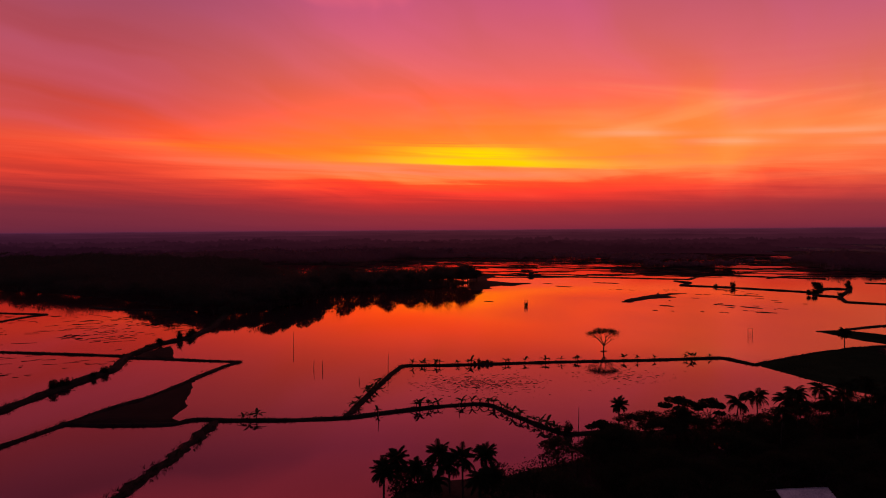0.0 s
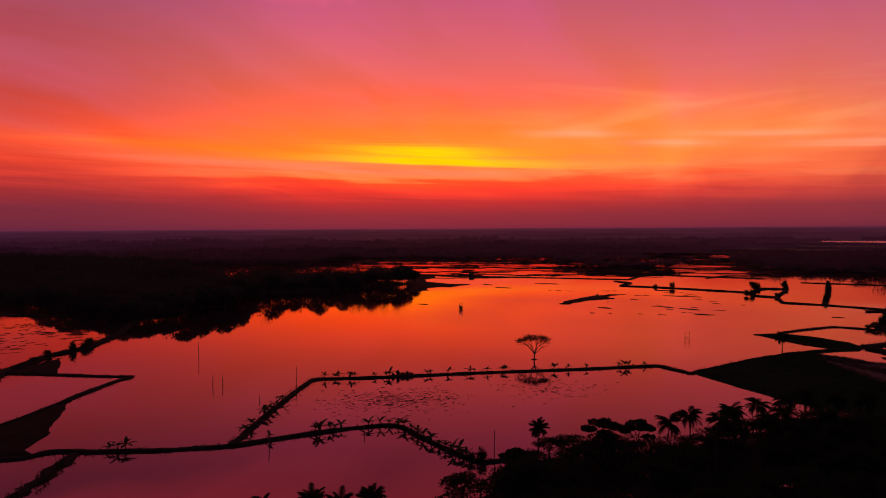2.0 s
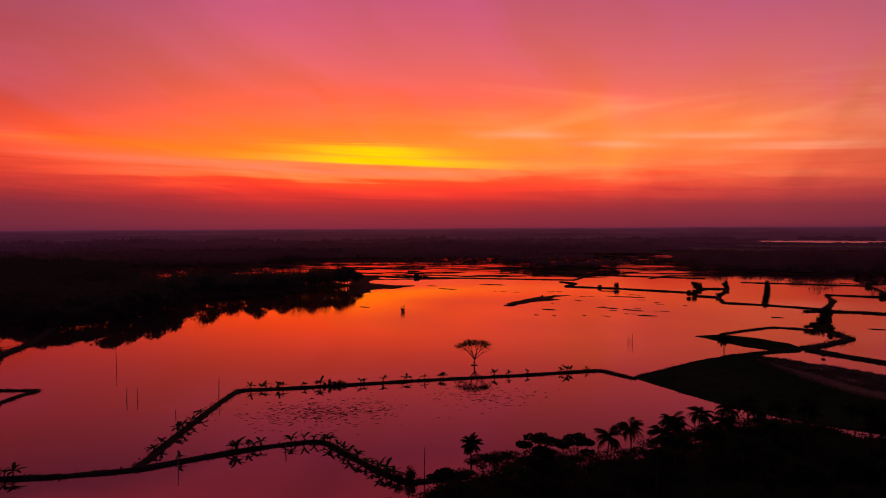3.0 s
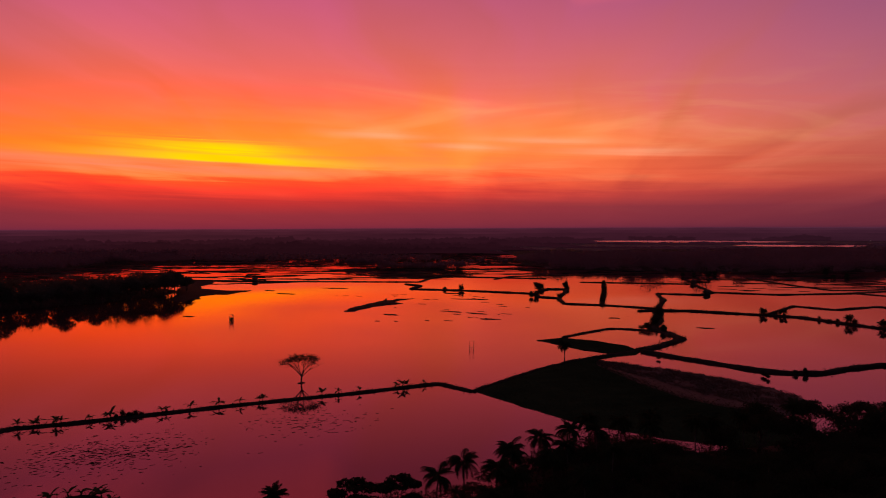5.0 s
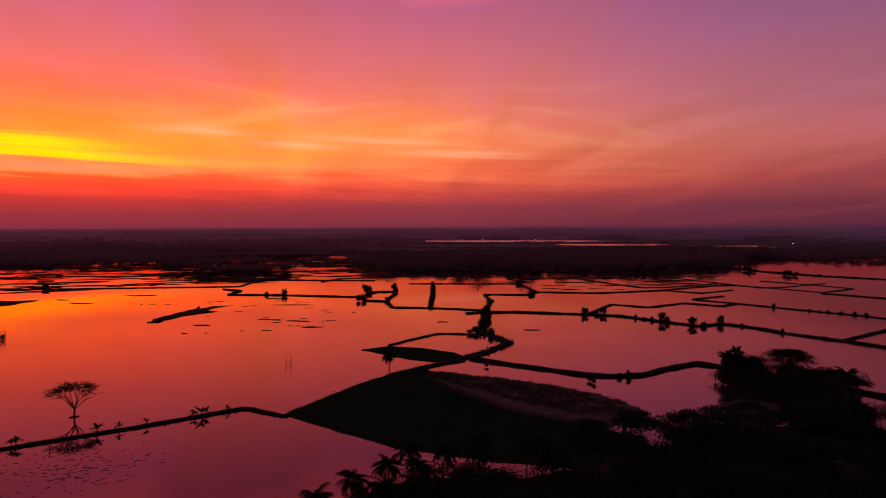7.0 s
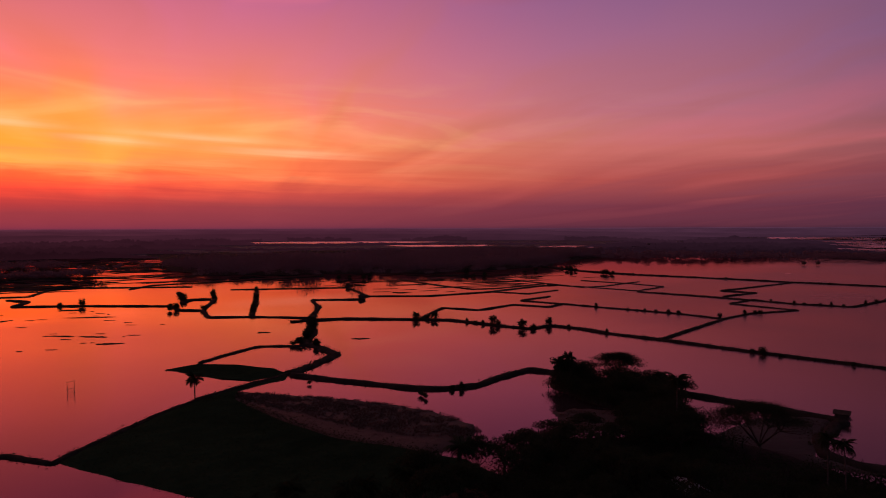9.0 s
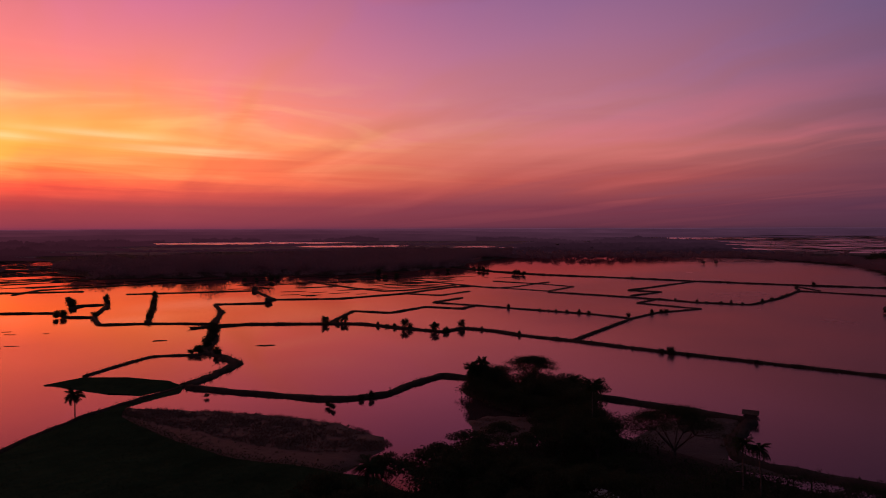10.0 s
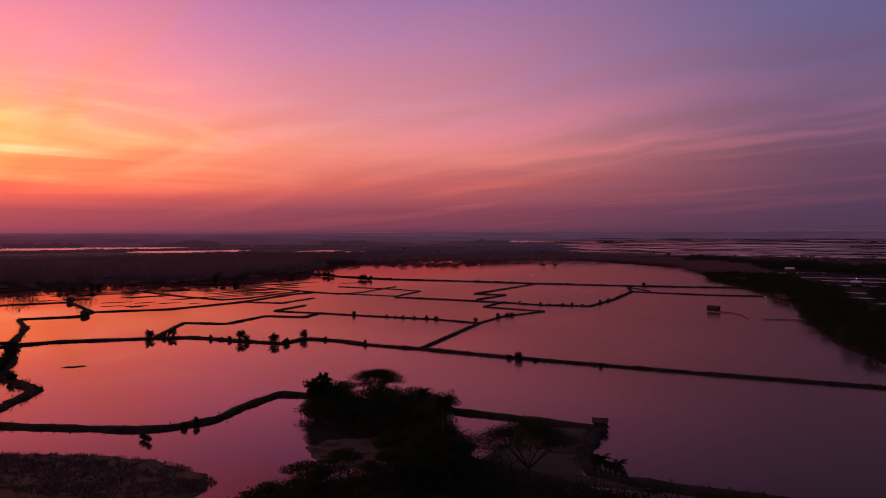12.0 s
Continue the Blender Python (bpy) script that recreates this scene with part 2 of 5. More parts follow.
def water_material(name="still_pond_water", rough=0.02, wind=0.20, tint=(0.90, 0.48, 0.53, 1)):
    m, N = material(name)
    at = N.put("ShaderNodeTexCoord").outputs["Object"]
    breeze, ripple = N.noise(at, 0.012, 3.0, 0.5, 0.5), N.noise(at, 1.1, 3.0, 0.6)
    # the wide open ponds to the south-east are ruffled by wind
    place = N.put("ShaderNodeSeparateXYZ", N.put("ShaderNodeNewGeometry").outputs["Position"])
    reach = N.put("ShaderNodeMapRange", N.math("MULTIPLY_ADD", place.outputs[1], -0.9, place.outputs[0]), 10.0, 230.0, 0.0, 1.0)
    reach.interpolation_type = "SMOOTHSTEP"
    lee = N.put("ShaderNodeMapRange", place.outputs[1], 330.0, 480.0, 1.0, 0.0)
    open_pond = N.math("MULTIPLY", reach.outputs[0], lee.outputs[0])
    # the open lake between the dikes and the woods is ruffled too
    off_lake = N.vec("LENGTH", N.vec("MULTIPLY", N.vec("SUBTRACT", N.put("ShaderNodeNewGeometry").outputs["Position"], (95, 395, 0)), (1 / 160, 1 / 190, 0)))
    lake = N.put("ShaderNodeMapRange", off_lake, 0.4, 1.0, 1.0, 0.0)
    lake.interpolation_type = "SMOOTHSTEP"
    ruffled = N.math("MULTIPLY", lake.outputs[0], N.math("MULTIPLY_ADD", breeze, 0.12, 0.06))
    windy = N.math("MULTIPLY", open_pond, N.math("MULTIPLY_ADD", breeze, 0.8, 0.6))
    b = N.put("ShaderNodeBump")
    b.inputs["Distance"].default_value = 0.012
    N.tree.links.new(N.math("MULTIPLY_ADD", N.math("MAXIMUM", lake.outputs[0], open_pond), 0.22, 0.04), b.inputs["Strength"])
    N.tree.links.new(ripple, b.inputs["Height"])
    body = N.put("ShaderNodeBsdfDiffuse", N.mix(breeze, (0.016, 0.012, 0.012, 1), (0.028, 0.020, 0.020, 1)))
    gloss = N.put("ShaderNodeBsdfAnisotropic")
    # mirror colour painted duller over the wide ruffled ponds to dim the sky's reflection
    N.tree.links.new(N.mix(N.math("MULTIPLY", open_pond, min(1.0, wind * 5)), tint, (0.70, 0.40, 0.36, 1)), gloss.inputs["Color"])
    N.tree.links.new(N.math("ADD", N.math("ADD", N.math("MULTIPLY_ADD", breeze, 0.04, rough), ruffled), N.math("MULTIPLY", windy, wind)), gloss.inputs["Roughness"])
    N.tree.links.new(b.outputs[0], gloss.inputs["Normal"])
    fresnel = N.put("ShaderNodeFresnel", 1.333)
    amount = N.ramp(fresnel.outputs[0], [(0.0, (0.0, 0.0, 0.0, 1)), (0.13, (0.185,) * 3 + (1,)), (0.26, (0.40,) * 3 + (1,)), (0.39, (0.51,) * 3 + (1,)), (0.55, (0.57,) * 3 + (1,)), (1.0, (0.9, 0.9, 0.9, 1))])
    both = N.put("ShaderNodeMixShader", amount, body.outputs[0], gloss.outputs[0])
    N.tree.links.new(both.outputs[0], N.put("ShaderNodeOutputMaterial").inputs[0])
    return m


def glowing(name, colour, strength):
    m, N = material(name)
    e = N.put("ShaderNodeEmission", colour, strength)
    N.tree.links.new(e.outputs[0], N.put("ShaderNodeOutputMaterial").inputs[0])
    return m


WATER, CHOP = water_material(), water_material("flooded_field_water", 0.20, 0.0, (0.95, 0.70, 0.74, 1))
# farmland tone lifted to stand for haze on the land behind the far wood
PLAIN = surface("dark_farmland", (0.060, 0.042, 0.044), (0.120, 0.084, 0.084), 0.02)
MUD = surface("wet_mud", (0.006, 0.006, 0.005), (0.015, 0.014, 0.011), 0.6, 0.9, 0.5, 0.0, 0.12, 0.03)
TURF = surface("dark_turf", (0.009, 0.017, 0.008), (0.020, 0.034, 0.016), 0.12, 0.95, 0.6, 0.0, 0.15, 0.0)
SILT = surface("wet_silt", (0.020, 0.014, 0.011), (0.040, 0.026, 0.020), 0.25, 0.78, 0.2, 0.0, 0.2, 0.14)
REED = surface("dry_reed", (0.050, 0.034, 0.026), (0.115, 0.074, 0.056), 0.9, 0.95, 0.2)
EARTH = surface("trodden_earth", (0.013, 0.011, 0.009), (0.034, 0.027, 0.021), 1.2, 0.95, 0.6, 0.0, 0.15, 0.03)
BARK = surface("rough_bark", (0.030, 0.024, 0.019), (0.085, 0.066, 0.050), 6.0, 0.95, 0.8)
PALM_BARK = surface("ringed_palm_bark", (0.040, 0.033, 0.027), (0.110, 0.092, 0.074), 8.0, 0.95, 0.8)
LEAF = foliage("tree_leaf", (0.018, 0.024, 0.013), (0.032, 0.042, 0.021))
# lakeside wood's leaf: part of the haze painted in as a paler LEAF
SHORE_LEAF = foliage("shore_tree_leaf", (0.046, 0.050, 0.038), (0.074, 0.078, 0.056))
# far woods' leaf: evening haze painted in as a paler, purplish base colour
FAR_LEAF = foliage("hazed_leaf", (0.136, 0.088, 0.098), (0.164, 0.106, 0.116))
FROND = foliage("palm_leaf", (0.016, 0.024, 0.012), (0.038, 0.052, 0.023))
BANANA = foliage("banana_leaf", (0.022, 0.038, 0.014), (0.060, 0.090, 0.032))
GRASS = foliage("bank_grass", (0.010, 0.015, 0.007), (0.030, 0.040, 0.018))
FIELD_GRASS = foliage("field_grass", (0.008, 0.017, 0.007), (0.020, 0.036, 0.016))
WEED = foliage("floating_weed", (0.016, 0.022, 0.010), (0.040, 0.048, 0.022))
TIN = surface("weathered_tin", (0.26, 0.26, 0.27), (0.46, 0.46, 0.47), 3.0, 0.45, 0.2, 0.6)
TIMBER = surface("grey_timber", (0.026, 0.022, 0.018), (0.075, 0.060, 0.048), 5.0, 0.9, 0.5)
BAMBOO = surface("dry_bamboo", (0.110, 0.088, 0.054), (0.230, 0.185, 0.120), 9.0, 0.7, 0.3)
THATCH = surface("old_thatch", (0.024, 0.020, 0.015), (0.062, 0.050, 0.036), 7.0, 0.95, 0.8)
NET = surface("fishing_net", (0.050, 0.050, 0.048), (0.090, 0.090, 0.085), 20.0)
LIT = glowing("lit_bulb", (1.0, 0.82, 0.76, 1), 6.0)
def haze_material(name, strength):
    """Dusk haze painted as emission: redder below the glow, more violet away from it."""
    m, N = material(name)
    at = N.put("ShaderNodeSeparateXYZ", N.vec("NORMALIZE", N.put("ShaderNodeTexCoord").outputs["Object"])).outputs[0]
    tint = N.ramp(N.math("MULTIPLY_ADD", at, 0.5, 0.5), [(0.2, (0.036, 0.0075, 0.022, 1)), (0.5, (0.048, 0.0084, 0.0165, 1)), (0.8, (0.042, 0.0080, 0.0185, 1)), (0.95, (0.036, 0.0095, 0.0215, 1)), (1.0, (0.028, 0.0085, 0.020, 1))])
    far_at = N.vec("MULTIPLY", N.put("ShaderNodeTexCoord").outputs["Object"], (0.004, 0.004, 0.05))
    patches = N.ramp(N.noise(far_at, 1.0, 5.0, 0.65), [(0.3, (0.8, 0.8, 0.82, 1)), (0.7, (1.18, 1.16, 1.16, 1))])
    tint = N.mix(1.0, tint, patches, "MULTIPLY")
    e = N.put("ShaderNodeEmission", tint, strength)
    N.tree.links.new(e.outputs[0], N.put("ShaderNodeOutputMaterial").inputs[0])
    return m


# farther tree lines glow brighter, standing in for haze that thickens with distance
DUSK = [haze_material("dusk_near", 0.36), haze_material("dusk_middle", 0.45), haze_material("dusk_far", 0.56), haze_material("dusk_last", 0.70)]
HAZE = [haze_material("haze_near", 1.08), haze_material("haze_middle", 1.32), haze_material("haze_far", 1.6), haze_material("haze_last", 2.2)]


# ---------------------------------------------------------------- mesh helpers
def mesh_of(name, verts, faces, mat, smooth=False):
    me = bpy.data.meshes.new(name)
    me.from_pydata([tuple(v) for v in verts], [], [tuple(f) for f in faces])
    me.materials.append(mat)
    if smooth:
        me.polygons.foreach_set("use_smooth", [True] * len(me.polygons))
    me.update()
    return me


def part(name, data, parent, label="", m=None):
    ob = new(name, data)
    ob.parent = parent
    if m is not None:
        ob.matrix_basis = m
    return tagged(ob, label) if label else ob


def thing(name, at, label, category, group="", data=None):
    ob = new(name, data)
    ob.matrix_basis = at if isinstance(at, Matrix) else pose(*at)
    return tagged(ob, label, category, group)


def setting(name, data, label, category="", m=None):
    ob = new(name, data)
    if m is not None:
        ob.matrix_basis = m
    return tagged(ob, label, category, kind="structure")


class Shape:
    """Collects vertices and faces of one mesh."""

    def __init__(self):
        self.v, self.f = [], []

    def tube(self, pts, radii, sides=6, cap=True):
        base = len(self.v)
        for i, p in enumerate(pts):
            p = Vector(p)
            way = Vector(pts[min(i + 1, len(pts) - 1)]) - Vector(pts[max(i - 1, 0)])
            turn = way.to_track_quat("Z", "Y")
            for k in range(sides):
                a = 2 * math.pi * k / sides
                self.v.append(p + turn @ Vector((math.cos(a), math.sin(a), 0)) * radii[i])
        for i in range(len(pts) - 1):
            for k in range(sides):
                a, b = base + i * sides + k, base + i * sides + (k + 1) % sides
                self.f.append((a, b, b + sides, a + sides))
        if cap:
            self.f.append(tuple(base + (len(pts) - 1) * sides + k for k in range(sides)))
            self.f.append(tuple(base + k for k in reversed(range(sides))))
        return self

    def block(self, x0, y0, z0, x1, y1, z1, bevel=0.0):
        b = len(self.v)
        t = bevel
        self.v += [Vector(p) for p in ((x0, y0, z0), (x1, y0, z0), (x1, y1, z0), (x0, y1, z0),
                                       (x0 + t, y0 + t, z1), (x1 - t, y0 + t, z1), (x1 - t, y1 - t, z1), (x0 + t, y1 - t, z1))]
        self.f += [(b + 3, b + 2, b + 1, b), (b + 4, b + 5, b + 6, b + 7), (b, b + 1, b + 5, b + 4), (b + 1, b + 2, b + 6, b + 5),
                   (b + 2, b + 3, b + 7, b + 6), (b + 3, b, b + 4, b + 7)]
        return self

    def mesh(self, name, mat, smooth=False):
        return mesh_of(name, self.v, self.f, mat, smooth)


def cards(rng, centres, size, tall=1.6, spread=0.35):
    """Small pointed leaf sprays at the given places, turned every way."""
    centres = np.asarray(centres, float)
    n = len(centres)
    a = rng.normal(size=(n, 3))
    a /= np.linalg.norm(a, axis=1)[:, None]
    b = np.cross(a, rng.normal(size=(n, 3)))
    b /= np.linalg.norm(b, axis=1)[:, None] + 1e-9
    s = size * (1 + spread * rng.uniform(-1, 1, size=(n, 1)))
    v = np.stack([centres - a * s * tall / 2, centres + b * s / 2, centres + a * s * tall / 2, centres - b * s / 2], 1).reshape(-1, 3)
    i = np.arange(n)[:, None] * 4
    return v, np.concatenate([i, i + 1, i + 2, i + 3], 1)


def stacked(pieces):
    vs, fs, base = [], [], 0
    for v, f in pieces:
        vs.append(np.asarray(v))
        fs.append(np.asarray(f) + base)
        base += len(v)
    return np.concatenate(vs), np.concatenate(fs)


def resampled(points, step):
    out = []
    for (x0, y0), (x1, y1) in zip(points, points[1:]):
        n = max(1, int(math.hypot(x1 - x0, y1 - y0) / step))
        out += [(x0 + (x1 - x0) * i / n, y0 + (y1 - y0) * i / n) for i in range(n)]
    return out + [points[-1]]


def wobble(x, y, size, seed=0.0):
    return noise.noise(Vector((x / size, y / size, seed)))


def land(outline, height, mat, name, rough=1.5, step=4.0, slope=1.5, inner=9.0, lumps=0.25, closed_edge=True):
    """A patch of ground that rises out of the water, with an uneven shore."""
    ring = resampled(list(outline) + [outline[0]], step)[:-1]
    ring = [(x + rough * wobble(x, y, step * 2.5, 3.1) + 0.5 * rough * wobble(x, y, step, 7.7), y + rough * wobble(x, y, step * 2.5, 9.4)) for x, y in ring]
    n = len(ring)
    area = sum(ring[i][0] * ring[(i + 1) % n][1] - ring[(i + 1) % n][0] * ring[i][1] for i in range(n))
    if area < 0:
        ring.reverse()
    from_edge = []
    for i in range(n):
        (ax, ay), (bx, by) = ring[i - 1], ring[(i + 1) % n]
        d = math.hypot(bx - ax, by - ay) or 1.0
        from_edge.append((ring[i][0] - (by - ay) / d * slope, ring[i][1] + (bx - ax) / d * slope))
    pts = [Vector(p) for p in from_edge]
    edges = [(i, (i + 1) % n) for i in range(n)]
    xs, ys = [p[0] for p in ring], [p[1] for p in ring]
    x = min(xs)
    while x < max(xs):
        y = min(ys)
        while y < max(ys):
            px, py = x + inner * 0.4 * wobble(x, y, 3.0, 1.0), y + inner * 0.4 * wobble(x, y, 3.0, 2.0)
            inside = False
            for i in range(n):
                (ax, ay), (bx, by) = from_edge[i], from_edge[(i + 1) % n]
                if (ay > py) != (by > py) and px < (bx - ax) * (py - ay) / (by - ay) + ax:
                    inside = not inside
            if inside:
                pts.append(Vector((px, py)))
            y += inner
        x += inner
    v2, _, faces, _, _, _ = geometry.delaunay_2d_cdt(pts, edges, [list(range(n))], 1, 1e-4)
    verts = [(p.x, p.y, height + lumps * wobble(p.x, p.y, 14.0, 5.0) * height * 2) for p in v2]
    faces = [tuple(f) for f in faces]
    # skirt down into the water, from the nearest top vertices
    find = {(round(p.x, 3), round(p.y, 3)): i for i, p in enumerate(v2)}
    tops = [find.get((round(p[0], 3), round(p[1], 3))) for p in from_edge]
    low = {}
    for i, p in enumerate(ring):
        low[i] = len(verts)
        verts.append((p[0], p[1], -0.5))
    for i in range(n):
        j = (i + 1) % n
        if tops[i] is not None and tops[j] is not None and tops[i] != tops[j]:
            faces.append((low[i], low[j], tops[j], tops[i]))
    return mesh_of(name, verts, faces, mat, True)


# ---------------------------------------------------------------- ground, water and distance
HOME = (0.0, 80.0)


def ground_sheet():
    """One sheet to the horizon: a shallow basin under the ponds, farmland beyond."""
    radii = [0, 150, 300, 500, 700, 900, 1100, 1250, 1330, 1380, 1440, 1550, 1750, 2000, 2400, 2900, 3500, 4200, 5200]
    verts, faces, turns = [(HOME[0], HOME[1], -0.9)], [], 96
    for r in radii[1:]:
        for k in range(turns):
            a = 2 * math.pi * k / turns
            rr = r * (1 + 0.05 * wobble(3 * math.cos(a), 3 * math.sin(a), 1.0, 2.2))
            t = min(1, max(0, (r - 1330) / 110))
            verts.append((HOME[0] + rr * math.sin(a), HOME[1] + rr * math.cos(a), -0.9 + 1.3 * t + 0.3 * t * wobble(rr * a, rr, 300.0)))
    faces += [(0, 1 + (k + 1) % turns, 1 + k) for k in range(turns)]
    for i in range(len(radii) - 2):
        for k in range(turns):
            a, b = 1 + i * turns + k, 1 + i * turns + (k + 1) % turns
            faces.append((a, b, b + turns, a + turns))
    return mesh_of("ground", verts, faces, PLAIN, True)


def disc(name, cx, cy, r, z, mat, turns=96):
    return mesh_of(name, [(cx + r * math.sin(2 * math.pi * k / turns), cy + r * math.cos(2 * math.pi * k / turns), z) for k in range(turns)],
                   [tuple(reversed(range(turns)))], mat)


setting("ground", ground_sheet(), "flat dark farmland round the flooded ponds", "ground")
setting("water", disc("water", *HOME, 1480, 0.0, WATER), "still pond water mirroring the red sky", "water")


def haze_ring(r, top, mat, a0, a1, lumps):
    """A hazy tree line far off, part of a ring round the ponds."""
    verts, faces, turns = [], [], 300
    for k in range(turns + 1):
        a = radians(a0 + (a1 - a0) * k / turns)
        x, y = HOME[0] + r * math.sin(a), HOME[1] + r * math.cos(a)
        fade = min(1.0, k / 60, (turns - k) / 60) if a1 - a0 < 359 else 1.0
        verts += [(x, y, -2), (x, y, (top + 2) * fade - 2 + lumps * wobble(x, y, r * 0.12) + 0.5 * lumps * wobble(x, y, r * 0.02))]
    faces = [(2 * k, 2 * k + 1, 2 * k + 3, 2 * k + 2) for k in range(turns)]
    return mesh_of("backdrop", verts, faces, mat, True)


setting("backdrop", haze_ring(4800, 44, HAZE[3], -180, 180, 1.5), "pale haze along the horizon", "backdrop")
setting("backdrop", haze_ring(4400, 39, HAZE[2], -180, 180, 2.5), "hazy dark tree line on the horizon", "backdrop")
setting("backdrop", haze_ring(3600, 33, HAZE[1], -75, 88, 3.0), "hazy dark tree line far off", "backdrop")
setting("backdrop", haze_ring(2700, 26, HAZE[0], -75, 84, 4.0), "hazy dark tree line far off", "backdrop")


def tree_line(r, height, mat, a0, a1, seed):
    """The uneven crown line of a distant wood, seen only as a dusky shape."""
    rng = random.Random(seed)
    verts, turns, crown = [], int((a1 - a0) * 14), 0.0
    for k in range(turns + 1):
        a = radians(a0 + (a1 - a0) * k / turns)
        rr = r * (1 + 0.045 * wobble(math.sin(a) * 9, math.cos(a) * 9, 1.0, seed))
        x, y = HOME[0] + rr * math.sin(a), HOME[1] + rr * math.cos(a)
        fade = min(1.0, k / 70, (turns - k) / 70)
        crown = 0.55 * crown + rng.gauss(0, 0.10)
        h = height * fade * (0.66 + 0.45 * wobble(x, y, 190.0, seed) + 0.2 * wobble(x, y, 46.0, seed) + 0.8 * crown)
        verts += [(x, y, -1), (x, y, max(h, 0.0))]
    return mesh_of("backdrop", verts, [(2 * k, 2 * k + 1, 2 * k + 3, 2 * k + 2) for k in range(turns)], mat, True)


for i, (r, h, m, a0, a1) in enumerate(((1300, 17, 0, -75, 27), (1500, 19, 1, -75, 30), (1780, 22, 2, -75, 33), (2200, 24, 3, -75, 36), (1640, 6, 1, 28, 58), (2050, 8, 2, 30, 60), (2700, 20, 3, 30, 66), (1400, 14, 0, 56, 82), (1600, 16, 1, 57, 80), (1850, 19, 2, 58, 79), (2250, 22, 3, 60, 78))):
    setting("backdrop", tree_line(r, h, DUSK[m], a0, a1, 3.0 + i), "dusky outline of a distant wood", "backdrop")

FIELD = [(75, 227), (107, 248), (127, 258), (148, 264), (165, 268), (160, 262), (140, 258), (134, 250), (131.5, 237), (129, 216), (128.5, 200), (131, 188), (134.5, 178), (138, 162),
         (134, 146), (112, 146), (106, 157), (98, 165.5), (91, 176), (84, 188), (80, 205)]
MARSH = [(128, 252), (139, 258), (146, 247), (151.5, 234.5), (157.2, 221), (160.8, 209), (162.6, 198), (161.6, 188), (159, 179.5), (156.5, 174.5), (151.5, 172), (140, 170), (131, 170), (127, 190), (125, 216)]
setting("marsh", land(MARSH, 0.07, SILT, "marsh", 1.6, 2.5, 1.0, 9.0, 0.1), "flat wet silt along the drowned field shore", "marsh")
setting("shoal", land([(182.5, 171.5), (187, 171), (191.1, 169.2), (195, 165), (199, 158), (196, 150), (186, 148), (176, 152), (166, 157), (165, 160), (171.2, 163), (177.6, 164.5)], 0.07, SILT, "shoal", 3.0, 1.5, 1.0, 9.0, 0.1),
        "flat wet silt shoal beside the grove", "shoal")
setting("field", land(FIELD, 0.35, TURF, "field", 0.8), "dark low grassy field beside the ponds", "field")
setting("field_spit", land([(139, 308), (154, 310), (163, 297), (168, 280), (166, 269), (149, 268), (144, 278)], 0.3, TURF, "field_spit", 0.6, 3.0),
        "small dark grassy plot between dikes", "field")
setting("mud_bank", land([(-132.7, 157), (-130.7, 165), (-127, 173), (-123, 183), (-120, 195.5), (-117.3, 213), (-112, 196), (-106, 173), (-106, 163),
                          (-102, 158.6), (-104, 156), (-112, 155), (-119, 155.5)], 0.25, MUD, "mud_bank", 0.8, 3.0), "bare dark mud in a drained pond corner", "mud bank")
setting("mud_corner", land([(-156, 264), (-150, 282), (-143, 268), (-136.5, 248), (-155.6, 250.5)], 0.25, MUD, "mud_corner", 0.8, 3.0), "dark mud beside a dike", "mud bank")
setting("mud_islet", land([(86, 448), (93, 465), (104, 477), (111, 486), (121, 498), (130, 512), (127, 495), (129, 489), (133, 476), (123, 472), (113, 468), (102, 458), (91, 445)], 0.35, MUD, "mud_islet", 1.6, 3.0), "low ragged mud islet in open water", "islet")
setting("mud_tail", land([(112, 486), (122, 497), (138, 508), (150, 506), (138, 498), (128, 488)], 0.25, MUD, "mud_tail", 2.2, 2.5), "thin ragged tail of the mud islet", "islet")
setting("mud_spit", land([(-10, 573), (-5, 690), (2, 735), (12, 746), (26, 737), (26, 711), (19, 691), (13, 678), (15, 650), (21, 641), (31, 624), (51, 617), (40, 604), (29, 589), (21, 594), (9, 581), (10, 561), (2, 558), (-1, 540), (-9, 545)], 0.3, MUD, "mud_spit", 2.6, 5.0),
        "ragged mud spit below the wood", "mud bank")
GROVE = [(-75, 60), (-52, 96), (-44, 112), (-24, 116), (-8, 128), (-2, 142), (6, 146), (34, 148), (62, 160), (80, 170), (95, 156), (120, 153), (140, 153), (153, 162),
         (163, 158), (174, 148), (184, 142), (196, 138), (191, 122), (184, 104), (180, 84), (170, 40), (190, -120), (-120, -120)]
setting("grove_ground", land(GROVE, 0.45, EARTH, "grove_ground", 2.0, 6.0, 2.0, 14.0), "dark wooded land under palms and trees", "ground")
CORNER = [(186, 131), (196, 131), (206, 130), (215, 128.5), (223, 124), (227, 112.5), (215, 110.5), (203, 110), (191.5, 105.5), (188.5, 96), (186, 90), (182, 108), (182, 122)]
setting("muddy_corner", land(CORNER, 0.3, SILT, "muddy_corner", 1.8, 2.5, 1.5, 9.0), "damp muddy corner inside the broad dike", "ground")
setting("tree_island", land([(203, 180), (208, 190), (213, 194), (222, 197), (231, 190), (231.5, 165), (228, 153), (216, 150), (206, 147), (200, 141), (194, 138), (190, 141), (195, 154), (198, 168)], 0.5, EARTH, "tree_island", 1.0, 4.0), "dark overgrown corner beside the broad dike", "ground")
NORTH = [(-300, 1000), (-210, 985), (-137, 966), (-110, 1060), (-60, 1200), (20, 1400), (-400, 1420), (-560, 1180)]
setting("north_ground", land(NORTH, 0.4, EARTH, "north_ground", 3.0, 15.0, 3.0, 60.0), "dark ground under a far wood", "ground")
